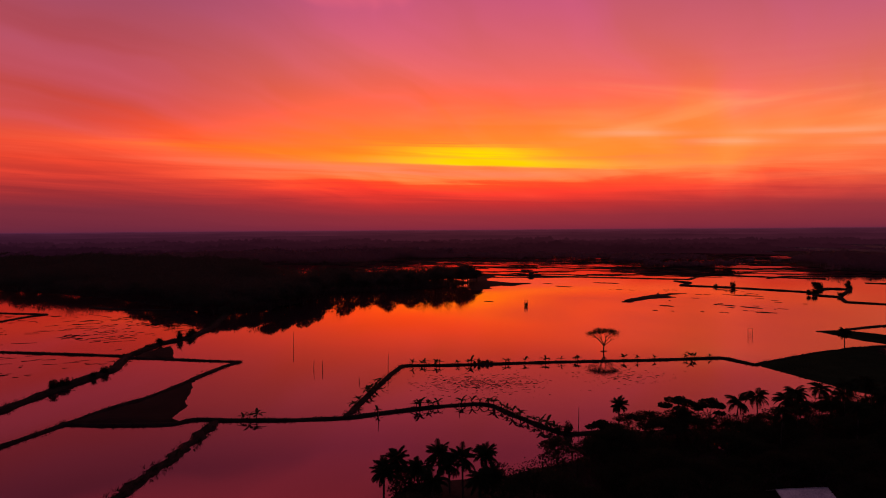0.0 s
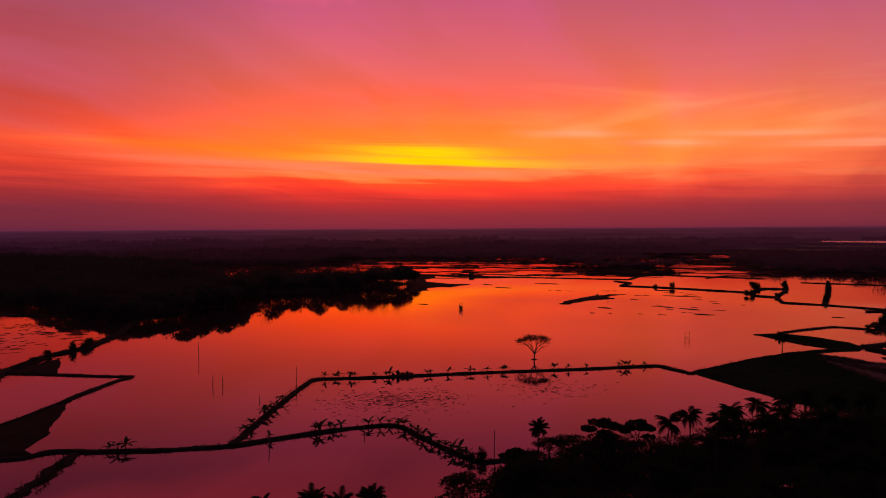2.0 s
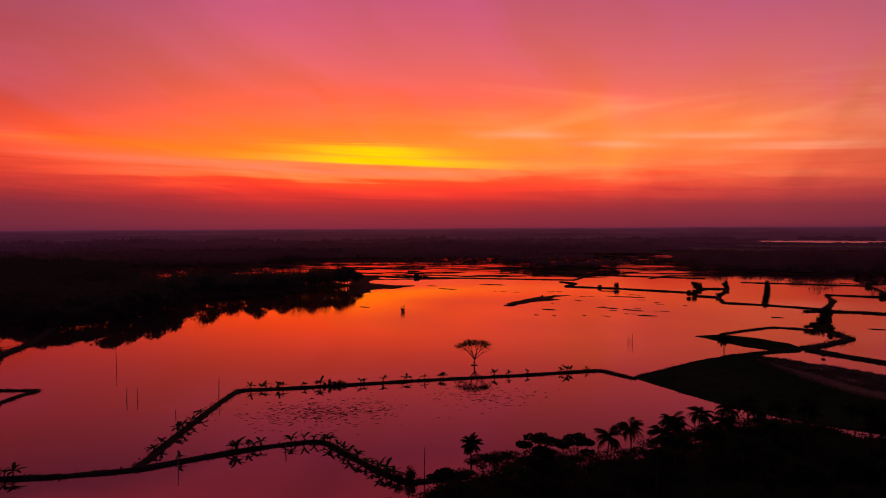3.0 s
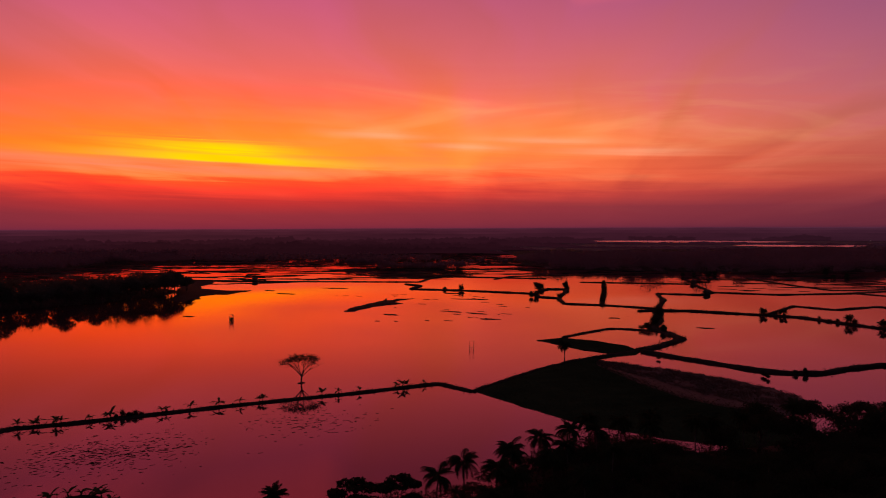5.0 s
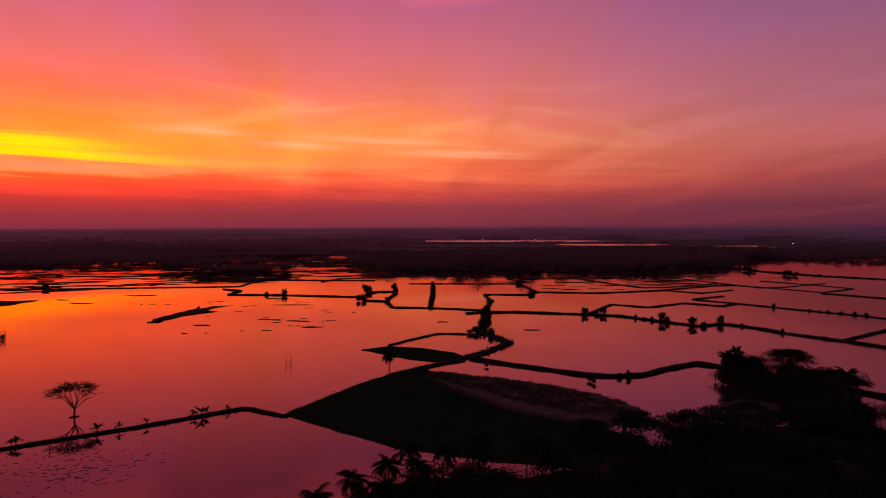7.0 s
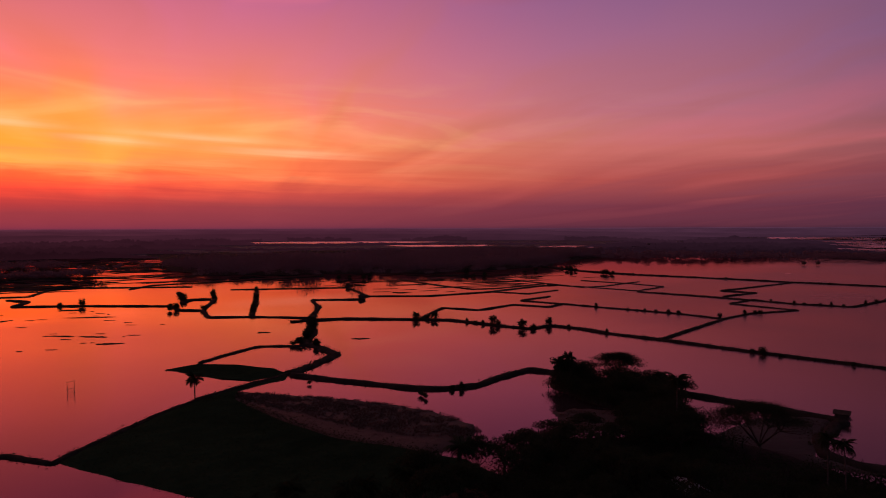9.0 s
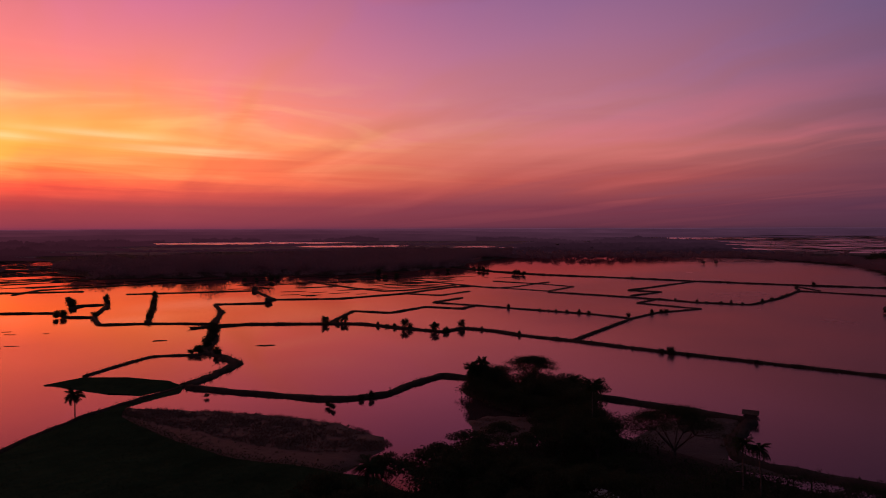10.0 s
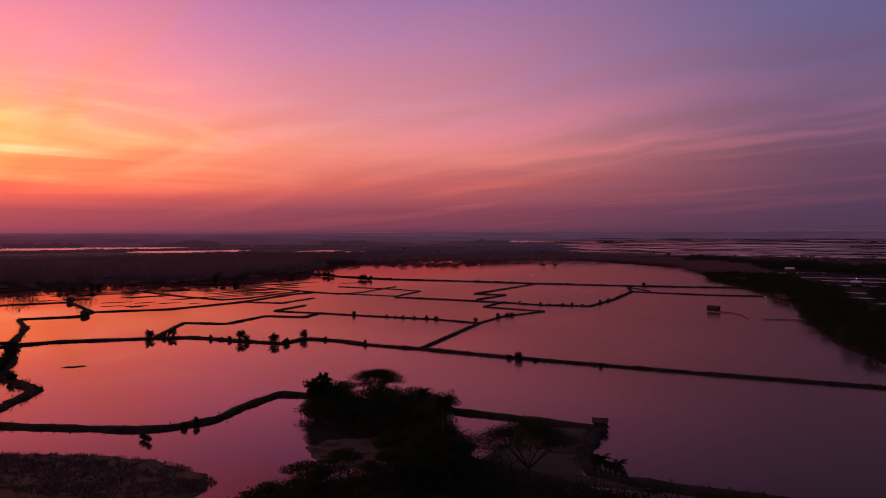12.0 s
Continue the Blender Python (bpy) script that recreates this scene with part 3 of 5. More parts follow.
WOOD = [(-410, 590), (-292, 514), (-240, 468), (-192, 420), (-160, 394), (-145, 402), (-126, 445), (-124, 520), (-95, 535), (-60, 553), (-22, 585), (0, 634), (-20, 670),
        (-90, 650), (-165, 650), (-240, 730), (-270, 960), (-520, 1170), (-1000, 1380), (-1300, 900), (-800, 640)]
setting("wood_ground", land(WOOD, 0.4, EARTH, "wood_ground", 3.0, 12.0, 3.0, 40.0), "dark ground under the lakeside wood", "ground")
BELT = [(425, 890), (408, 768), (470, 715), (503, 690), (590, 612), (692, 592), (805, 594), (880, 640), (1090, 690), (1250, 790), (1420, 1000), (900, 1420), (640, 1420), (545, 1150)]
setting("belt_ground", land(BELT, 0.4, EARTH, "belt_ground", 3.0, 15.0, 3.0, 60.0), "dark ground under the far wood", "ground")
BANK = [(1500, 470), (1298, 440), (1214, 316), (1056, 177), (922, 138), (785, 117), (694, 81), (582, 55), (460, 50), (400, 43), (349, 31), (250, -20), (180, -120), (400, -700), (1500, -700)]
setting("river_bank", land(BANK, 0.4, EARTH, "river_bank", 4.0, 14.0, 3.0, 60.0), "dark overgrown bank along the ponds", "ground")
for i, (line, name) in enumerate(((((220, 838), (262, 846), (316, 814), (330, 830), (270, 880), (225, 870)), "wood_islet"), (((196, 925), (240, 905), (262, 918), (215, 950)), "wood_islet"))):
    setting(f"{name}_{i + 1}", land(line, 0.4, EARTH, name, 2.0, 6.0), "small wooded island in the ponds", "islet")


def streaks(name, seed, count, box, length, width, mat, z=0.18, lean=0.0, soft=False, gate=0.0):
    """Many low ragged bars of mud or weed lying in the water."""
    rng = random.Random(seed)
    s = Shape()
    for _ in range(count):
        x, y = rng.uniform(box[0], box[1]), rng.uniform(box[2], box[3])
        if soft:
            x, y = rng.gauss((box[0] + box[1]) / 2, (box[1] - box[0]) / 3.6), rng.gauss((box[2] + box[3]) / 2, (box[3] - box[2]) / 4.2)
        if gate and wobble(x, y, gate, seed) + 0.5 * wobble(x, y, gate / 3, seed) < 0.12:
            continue
        l, w, turn = rng.uniform(*length), rng.uniform(*width), lean + rng.gauss(0, 0.16)
        n, b = 22, len(s.v)
        for k in range(n):
            a = 2 * math.pi * k / n
            r = 1 + 0.45 * rng.uniform(-1, 1)
            u, v = math.cos(a) * l / 2 * r, math.sin(a) * w / 2 * r
            s.v.append(Vector((x + u * math.cos(turn) - v * math.sin(turn), y + u * math.sin(turn) + v * math.cos(turn), -0.05)))
        for k in range(n):
            p = s.v[b + k]
            s.v.append(Vector((x + (p.x - x) * 0.8, y + (p.y - y) * 0.8, z * rng.uniform(0.6, 1.3))))
        s.f += [(b + k, b + (k + 1) % n, b + n + (k + 1) % n, b + n + k) for k in range(n)]
        s.f.append(tuple(b + n + k for k in range(n)))
    return s.mesh(name, mat)


BARS = ((11, 420, (-170, 480, 690, 1330), (14, 85), (3, 13), 0.3, -0.35, 0.0, "thin dark mud bars in shallow water"),
        (111, 900, (-170, 480, 690, 1100), (4, 26), (0.8, 3.5), 0.3, -0.4, 60.0, "ragged scraps of mud and reed in shallow water"),
        (12, 110, (100, 215, 375, 560), (0.8, 6), (0.3, 1.2), 0.15, -0.75, 20.0, "small dark scraps of mud in open water"),
        (13, 1500, (-330, -150, 170, 400), (0.8, 6), (0.10, 0.42), 0.08, 0.45, 26.0, "faint furrows of mud in drained ponds"),
        (131, 700, (-300, -165, 268, 400), (0.8, 5), (0.2, 0.8), 0.10, 0.9, 30.0, "broken mud and stubble in drained ponds"),
        (15, 150, (375, 570, 880, 1400), (16, 70), (3, 12), 0.3, -0.4, 0.0, "thin dark mud bars in a far inlet"),
        (14, 40, (450, 640, 440, 640), (20, 70), (2, 5), 0.2, -0.5, 0.0, "thin dark mud bars before the far wood"),
        (141, 260, (400, 660, 440, 660), (4, 24), (0.7, 2.4), 0.2, -0.5, 50.0, "ragged reed scraps before the far wood"))
for seed, count, box, length, width, z, lean_, gate, label in BARS:
    tagged(new("mud_bars", streaks("mud_bars", seed, count, box, length, width, MUD, z, lean_, False, gate)), label, "mud bar", kind="stuff")
for i, (x, y, l, w) in enumerate(((189, 532, 16, 7), (215.3, 361, 7, 3), (144, 423, 14, 2.2), (155, 408, 13, 2.6), (107, 422, 8, 4), (70.6, 578, 17, 5), (63, 611, 9, 4), (116, 612, 22, 7), (-0.9, 457, 7, 2.4), (151, 382, 10, 4.5), (234, 310.6, 8, 3), (183, 486, 24, 4), (92, 398, 3, 1.2))):
    setting(f"mud_scrap_{i + 1}", streaks("mud_scrap", 70 + i, 1, (x, x, y, y), (l, l), (w, w), MUD, 0.2, -0.75), "small dark scrap of mud in still water", "mud bar")
tagged(new("floating_weed", streaks("floating_weed", 15, 650, (-42, -6, 186, 216), (0.2, 1.1), (0.06, 0.22), WEED, 0.05, 0.05, True)), "scattered mats of floating water weed", "weed", kind="stuff")
tagged(new("floating_weed", streaks("floating_weed", 16, 200, (8, 38, 196, 226), (0.2, 1.1), (0.06, 0.22), WEED, 0.05, 0.05, True)), "scattered mats of floating water weed", "weed", kind="stuff")

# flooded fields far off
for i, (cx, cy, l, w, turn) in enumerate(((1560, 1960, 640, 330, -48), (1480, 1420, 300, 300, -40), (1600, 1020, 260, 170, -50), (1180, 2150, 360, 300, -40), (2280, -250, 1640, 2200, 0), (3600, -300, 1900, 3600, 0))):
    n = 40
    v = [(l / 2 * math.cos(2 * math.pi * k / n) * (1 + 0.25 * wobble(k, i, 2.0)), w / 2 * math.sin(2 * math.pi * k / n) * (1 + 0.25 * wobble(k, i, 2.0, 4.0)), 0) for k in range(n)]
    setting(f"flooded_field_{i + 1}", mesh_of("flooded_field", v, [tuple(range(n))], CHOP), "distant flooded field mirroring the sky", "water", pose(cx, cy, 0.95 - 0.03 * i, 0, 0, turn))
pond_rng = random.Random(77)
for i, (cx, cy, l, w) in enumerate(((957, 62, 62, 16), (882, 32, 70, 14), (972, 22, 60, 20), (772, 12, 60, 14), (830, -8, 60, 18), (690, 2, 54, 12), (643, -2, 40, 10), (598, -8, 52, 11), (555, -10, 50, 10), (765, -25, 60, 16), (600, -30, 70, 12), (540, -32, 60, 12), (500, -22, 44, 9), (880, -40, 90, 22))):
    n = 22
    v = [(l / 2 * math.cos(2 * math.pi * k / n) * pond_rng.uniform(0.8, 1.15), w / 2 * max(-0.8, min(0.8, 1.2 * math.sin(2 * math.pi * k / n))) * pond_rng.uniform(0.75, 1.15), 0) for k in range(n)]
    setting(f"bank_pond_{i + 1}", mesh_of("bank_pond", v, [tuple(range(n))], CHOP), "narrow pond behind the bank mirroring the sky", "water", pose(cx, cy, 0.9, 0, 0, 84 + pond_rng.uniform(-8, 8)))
tagged(new("far_dikes", streaks("far_dikes", 18, 800, (1560, 4300, -1100, 1000), (90, 330), (2, 5), EARTH, 1.25, 1.45)), "dark dikes between distant flooded fields", "dike", kind="stuff")


# ---------------------------------------------------------------- dikes
def tufts(rng, places, height, blades=6):
    n = len(places) * blades
    base = np.repeat(np.asarray(places, float), blades, 0) + np.concatenate([rng.normal(0, 0.22, (n, 2)), np.zeros((n, 1))], 1)
    lean = rng.normal(0, 0.45, (n, 2))
    h = height * rng.uniform(0.4, 1.3, (n, 1))
    tip = base + np.concatenate([lean * h, h], 1)
    side = rng.normal(size=(n, 2))
    side = np.concatenate([side / np.linalg.norm(side, axis=1)[:, None] * 0.07, np.zeros((n, 1))], 1)
    v = np.stack([base - side, base + side, tip], 1).reshape(-1, 3)
    i = np.arange(n)[:, None] * 3
    return v, np.concatenate([i, i + 1, i + 2], 1)


def dike(line, width=2.0, height=0.5, label="low earth dike with rough grass", grass=0.5, step=1.6, ragged=0.42):
    """An earth bank along a line, with uneven crest and shoulders, and grass on it."""
    pts = resampled(line, step)
    soft = pts[:]
    for _ in range(2):
        soft = [soft[0]] + [tuple((soft[i - 1][k] + 2 * soft[i][k] + soft[i + 1][k]) / 4 for k in (0, 1)) for i in range(1, len(soft) - 1)] + [soft[-1]]
    verts, faces, crest = [], [], []
    for i, (x, y) in enumerate(soft):
        (ax, ay), (bx, by) = soft[max(i - 1, 0)], soft[min(i + 1, len(soft) - 1)]
        d = math.hypot(bx - ax, by - ay) or 1.0
        nx, ny = -(by - ay) / d, (bx - ax) / d
        h = height * (1 + 0.35 * wobble(x, y, 6.0, 1.5))
        wl = width / 2 * (1 + ragged * wobble(x, y, 5.0, 4.0) + ragged * wobble(x, y, 1.7, 8.0))
        wr = width / 2 * (1 + ragged * wobble(x, y, 5.0, 6.0) + ragged * wobble(x, y, 1.7, 9.0))
        for off, z in ((-wr - 0.5, -0.5), (-wr, h * 0.45), (-wr * 0.55, h), (wl * 0.55, h), (wl, h * 0.45), (wl + 0.5, -0.5)):
            verts.append((x + nx * off, y + ny * off, z))
        crest.append((x, y, h, nx, ny))
    for i in range(len(soft) - 1):
        for k in range(5):
            a = i * 6 + k
            faces.append((a, a + 6, a + 7, a + 1))
    faces += [tuple(range(6)), tuple(reversed([(len(soft) - 1) * 6 + k for k in range(6)]))]
    ob = setting("dike", mesh_of("dike", verts, faces, EARTH, True), label, "dike")
    if grass:
        rng = np.random.default_rng(len(verts))
        places = []
        for x, y, h, nx, ny in crest:
            for _ in range(3):
                o = rng.uniform(-0.62, 0.62) * width
                places.append((x + nx * o + rng.normal(0, 0.6), y + ny * o + rng.normal(0, 0.6), h * (0.9 - 0.9 * abs(o) / width)))
        g = part("grass", mesh_of("grass", *tufts(rng, places, grass), GRASS), ob, "rough grass and weeds")
        tagged(g, kind="stuff")
    return ob


dike([(-139, 132), (-137.1, 138.3), (-132.7, 154.5), (-127.4, 174.2), (-123.3, 183.3), (-119.9, 196.4), (-117.3, 214.9), (-113.6, 234.6), (-110.5, 242.2)], 1.8, 0.45)
dike([(-110.5, 242.2), (-120.4, 243.9), (-136.6, 248.2), (-156.6, 252.8)], 1.8, 0.45)
dike([(-132.7, 157.1), (-119.2, 155.5), (-103.9, 156), (-101.2, 160.7), (-92.1, 159.3), (-77.5, 158.7), (-61.8, 160.3), (-49, 166.7), (-36.9, 171.8), (-25.8, 174.5),
      (-22.8, 172.5), (-19.1, 163.8), (-13.2, 152.5), (-7.8, 143.4), (4.8, 145.6)], 1.7, 0.5)
dike([(-94.5, 157.8), (-94.4, 142), (-95, 127.7), (-96.2, 115.6), (-97, 106), (-99, 80), (-102, 40)], 2.6, 0.45, "low dike edged with trampled weeds", 0.9, 1.2, 0.8)
dike([(-61.8, 160.3), (-58.2, 184.8), (-53.4, 214.7), (-49.9, 231.5), (-32.2, 231.7), (9.2, 236.2), (40.8, 238), (69.3, 241.3), (74.8, 227)], 1.8, 0.5, "low earth dike planted with banana plants")
dike([(-160, 140), (-156.9, 171.7), (-155.2, 197.9), (-151.6, 229.1), (-157.7, 255.4), (-157.1, 285.6), (-149.5, 306.3), (-150, 340), (-160, 398)], 3.2, 0.9, "broad earth dike with shrubs", 0.8)
dike([(-240, 274), (-214.5, 268.7), (-189, 263.3), (-158.2, 256.6)], 2.0, 0.5)
dike([(-298.8, 410.5), (-265.9, 402.4), (-271.6, 391.8), (-274.2, 369.1)], 2.2, 0.5)
dike([(-258, 440), (-240, 428), (-222, 423), (-190, 420)], 2.5, 0.6)
dike([(75, 227), (107.4, 248.1), (126.5, 258.1), (147.8, 264.5), (167, 269.3)], 1.8, 0.55)
dike([(154.5, 310.7), (168.4, 317.8), (190, 326.9), (202.5, 315.5), (208, 314)], 1.8, 0.5)
dike([(262.3, 384.1), (240, 356), (224.9, 336.1), (208.3, 319.6), (206.7, 305.9), (199.7, 286.1), (181.3, 275.5), (166, 269)], 4.5, 0.8, "broad weedy dike with thick bushes", 1.3, 2.0, 0.6)
dike([(164.9, 266.5), (168.8, 249.9), (175.3, 230.3), (178.1, 220.7), (183, 213.5), (195.2, 208), (206.9, 210.6), (226.5, 211.1), (228.6, 200), (229.5, 170), (228, 154.7),
      (227.7, 136.2), (226.5, 120.2), (226, 111)], 3.0, 0.9, "broad earth dike with rough grass", 0.6)
dike([(226, 111), (215.7, 110.5), (202.5, 110.2), (192.1, 105.4), (189.6, 99.2), (189.5, 88.2), (189.5, 75.8), (189, 40)], 3.4, 0.9, "broad earth dike with rough grass", 0.8)
dike([(247, 383), (256.1, 381.4), (274.1, 372), (298.7, 339.9), (309.3, 323.7), (309.2, 296.3), (310.3, 271.7), (319, 271), (327.2, 271.1), (327.3, 252.5), (322.3, 234.5),
      (320.9, 205.9), (315.8, 165.4), (313.0, 120.3), (310.6, 81.7), (309.4, 37.4), (309, -10)], 2.4, 0.8, "long straight earth dike across the ponds", 0.95, 2.0, 0.45)
dike([(300, 339), (350.6, 368.3), (355.8, 342.9), (394.1, 345.8), (398.4, 320.4), (418.9, 324.1)], 2.4, 0.6)
dike([(455.4, 359.8), (418.6, 358.1), (418.9, 324.1), (417.2, 289), (417.6, 244.6), (410.7, 215), (445, 213.1), (480.2, 197.3), (490.6, 242.8), (528.4, 239.9)], 2.2, 0.6)
dike([(324, 207.9), (363.9, 211.1), (410.7, 215)], 2.4, 0.7)
dike([(530.3, 329.2), (528.2, 285.9), (521.6, 235.5), (515.7, 209.4), (520.6, 177.8), (578.3, 171.6), (646.6, 171.3), (636.3, 112.8), (639.9, 64.9)], 3.2, 0.8)
dike([(646.6, 171.3), (693.1, 181.8), (657.6, 158.4)], 2.2, 0.6)
dike([(536.6, 264.6), (579.3, 257.4), (579.7, 283.7), (703, 268.7)], 3.2, 0.8)
dike([(786.2, 605.5), (730.4, 504.9), (709.4, 429.6), (709.4, 358.8), (703, 268.7), (706.4, 165.1), (718.7, 81.6)], 4.2, 1.2)
dike([(262, 384), (288.1, 415.3), (306.4, 438.7), (325.7, 470.1), (349.2, 448.7), (370, 461.4), (401, 428.4), (453.6, 416.5), (526.1, 419.7), (546.4, 411.6)], 2.4, 0.7)
dike([(332.7, 588.8), (409.2, 532), (370, 461.4)], 2.4, 0.6)
dike([(503.4, 567.8), (476.4, 491.1), (465.8, 442.5), (484.7, 431.6), (550.6, 431.4)], 2.2, 0.5)
dike([(458.4, 415.4), (462.3, 383.8), (503.1, 385.1)], 2.2, 0.5)
dike([(576.7, 499.5), (552.4, 426.9), (539.6, 385.4), (560.2, 376.5), (623.8, 378.1)], 2.2, 0.5)
dike([(545, 423), (543, 376.9), (538.7, 333.6), (588.2, 335.4), (599.4, 370.9), (605.1, 426.4)], 2.2, 0.5)
dike([(181.8, 629.7), (188.4, 606.6), (169.8, 579.6), (189, 564.3), (203, 551.7), (241.2, 506.4), (233.2, 481.7), (242.1, 468.3)], 3.0, 0.8)
dike([(242.1, 468.3), (284.3, 528.1), (310.4, 578.5)], 2.6, 0.8)
dike([(291.4, 595.1), (258.7, 524), (269.9, 535.3), (281.9, 529.3)], 3.0, 0.9, "weedy dike with bushes", 0.9)
dike([(242.1, 468.3), (227.2, 434.9), (244, 419.2), (255.9, 402.6), (263.3, 388.7)], 2.6, 0.7)
dike([(341, 563), (291.1, 486.7), (244.9, 418.7)], 2.6, 0.9, "weedy dike with bushes", 0.9)
dike([(263.3, 388.7), (304.5, 433.2)], 2.4, 0.7)
dike([(-60, 780), (27.4, 736.3), (78.9, 710.2), (189.5, 654.1), (200.9, 648.3), (239.7, 710.4), (279.2, 681.1), (326, 639.7)], 2.6, 0.6)
dike([(279.5, 655.1), (311, 682.9), (389.6, 671), (484.1, 663.3), (502, 688)], 2.6, 0.6)


# ---------------------------------------------------------------- trees
def bent(rng, start, end, bow, n=5):
    a, b = Vector(start), Vector(end)
    side = Vector((rng.normal(), rng.normal(), rng.normal() * 0.5)) * bow
    return [a.lerp(b, i / (n - 1)) + side * math.sin(math.pi * i / (n - 1)) for i in range(n)]


def broad_tree_meshes(seed, height, spread, leaves, leaf, flat=1.0, clumps=12, low=0.62):
    """Trunk with limbs, and a crown of leaf sprays in uneven clumps."""
    rng = np.random.default_rng(seed)
    wood = Shape()
    fork = Vector((rng.normal(0, 0.2), rng.normal(0, 0.2), height * rng.uniform(0.28, 0.4)))
    r0 = height * 0.022 + 0.05
    wood.tube(bent(rng, (0, 0, -0.4), fork, 0.12), [r0 * k for k in (1.5, 1.05, 0.9, 0.85, 0.8)], 7)
    centres = []
    for i in range(clumps):
        a = 2 * math.pi * (i * 0.618 + rng.uniform(0, 0.12))
        d = spread / 2 * math.sqrt((i + 0.5) / clumps) * rng.uniform(0.75, 1.05)
        z = height * (low + (0.92 - low) * rng.uniform(0.2, 1.0) * (low < 0.6) + 0.30 * (low >= 0.6) * (1 - (2 * d / spread) ** 2) * rng.uniform(0.7, 1.05)) * (1 - 0.08 * rng.uniform())
        c = Vector((d * math.cos(a), d * math.sin(a), z))
        centres.append((c, spread * rng.uniform(0.16, 0.27)))
        if i % 2 == 0:
            wood.tube(bent(rng, fork, c, 0.25, 5), [r0 * k for k in (0.55, 0.42, 0.3, 0.2, 0.1)], 5, False)
    share = np.array([r ** 2 for _, r in centres])
    share = (share / share.sum() * leaves).astype(int)
    pts = []
    for (c, r), n in zip(centres, share):
        u = rng.normal(size=(n, 3))
        u /= np.linalg.norm(u, axis=1)[:, None]
        u *= (rng.uniform(0.25, 1.0, (n, 1)) ** 0.5) * r
        u[:, 2] *= 0.72 * flat
        pts.append(u + np.array(c))
    return wood.mesh("trunk", BARK, True), mesh_of("crown", *cards(rng, np.concatenate(pts), leaf), LEAF)


def rain_tree_meshes(seed, height, spread, leaves, leaf, droop=0.25, fork_at=0.24, twigs=4):
    """A short trunk that forks into long spreading limbs under a flat, broken umbrella of leaves."""
    rng = np.random.default_rng(seed)
    wood = Shape()
    r0 = height * 0.03
    fork = Vector((0.1, 0.05, height * fork_at))
    wood.tube(bent(rng, (0, 0, -0.5), fork, 0.1), [r0 * k for k in (1.7, 1.2, 1.0, 0.95, 0.9)], 8)
    pts = []
    limbs = 8
    for i in range(limbs):
        a = 2 * math.pi * (i + rng.uniform(-0.3, 0.3)) / limbs
        d = spread / 2 * rng.uniform(0.5, 0.98)
        elbow = Vector((d * 0.42 * math.cos(a), d * 0.42 * math.sin(a), height * rng.uniform(0.5, 0.66)))
        tip = Vector((d * math.cos(a), d * math.sin(a), height * (0.90 - droop * (2 * d / spread) ** 2 + rng.uniform(-0.04, 0.04))))
        wood.tube(bent(rng, fork, elbow, 0.2, 4), [r0 * k for k in (0.62, 0.5, 0.42, 0.36)], 6, False)
        wood.tube(bent(rng, elbow, tip, 0.25, 4), [r0 * k for k in (0.36, 0.27, 0.18, 0.1)], 5, False)
        for k in range(twigs):
            t = rng.uniform(0.35 if twigs < 5 else 0.1, 1.0)
            b = a + rng.uniform(-0.5, 0.5)
            end = Vector((d * t * math.cos(b), d * t * math.sin(b), height * (0.95 - droop * (2 * d * t / spread) ** 2 + rng.uniform(-0.06, 0.04))))
            wood.tube(bent(rng, elbow, end, 0.2, 4), [r0 * q for q in (0.22, 0.17, 0.11, 0.06)], 4, False)
            n = leaves // (limbs * twigs)
            u = rng.normal(size=(n, 3)) * np.array((spread * 0.062, spread * 0.062, height * (0.036 if twigs < 5 else 0.032)))
            pts.append(u + np.array(end))
    return wood.mesh("trunk", BARK, True), mesh_of("crown", *cards(rng, np.concatenate(pts), leaf, 1.3), LEAF)


def tree(meshes, at, label, name="tree", category="tree", group=""):
    ob = thing(name, at, label, category, group)
    part("trunk", meshes[0], ob)
    part("crown", meshes[1], ob)
    return ob


def spun(x, y, z=0.3, turn=0.0, size=1.0, tall=1.0):
    return pose(x, y, z, 0, 0, turn) @ Matrix.Diagonal((size, size, size * tall, 1))


def frond_mesh(seed, length, droop, leaflets, leaf_len):
    """One feathered leaf: an arched midrib with two combs of drooping leaflets. It points along +x."""
    rng = np.random.default_rng(seed)
    s = Shape()
    mid = [Vector((length * t * (1 - 0.18 * droop * t * t), 0, length * (0.30 * t - droop * 0.62 * t * t))) for t in np.linspace(0, 1, 7)]
    s.tube(mid, [0.05 * (1 - 0.85 * t) for t in np.linspace(0, 1, 7)], 3, False)
    for i in range(leaflets):
        t = 0.16 + 0.84 * (i + 0.5) / leaflets
        k = min(int(t * 6), 5)
        p = mid[k].lerp(mid[k + 1], t * 6 - k)
        way = (mid[k + 1] - mid[k]).normalized()
        for side in (-1, 1):
            l = leaf_len * (0.45 + 0.9 * math.sin(math.pi * min(t * 0.86 + 0.08, 1.0))) * rng.uniform(0.85, 1.1)
            out = (Vector((0, side, 0)) * 0.8 + way * 0.55 + Vector((0, 0, -0.35 - 0.35 * droop * t))).normalized()
            b = len(s.v)
            s.v += [p - way * 0.05, p + out * l * 0.5 + way * 0.09, p + out * l + Vector((0, 0, -0.12 * l)), p + way * 0.07]
            s.f.append((b, b + 1, b + 2, b + 3))
    return s.mesh("frond", FROND)


FRONDS = {"coconut": [frond_mesh(1, 3.3, 1.0, 30, 0.9), frond_mesh(2, 3.0, 1.35, 30, 0.85)],
          "date": [frond_mesh(3, 2.3, 0.65, 28, 0.5), frond_mesh(4, 2.1, 1.0, 28, 0.46)]}


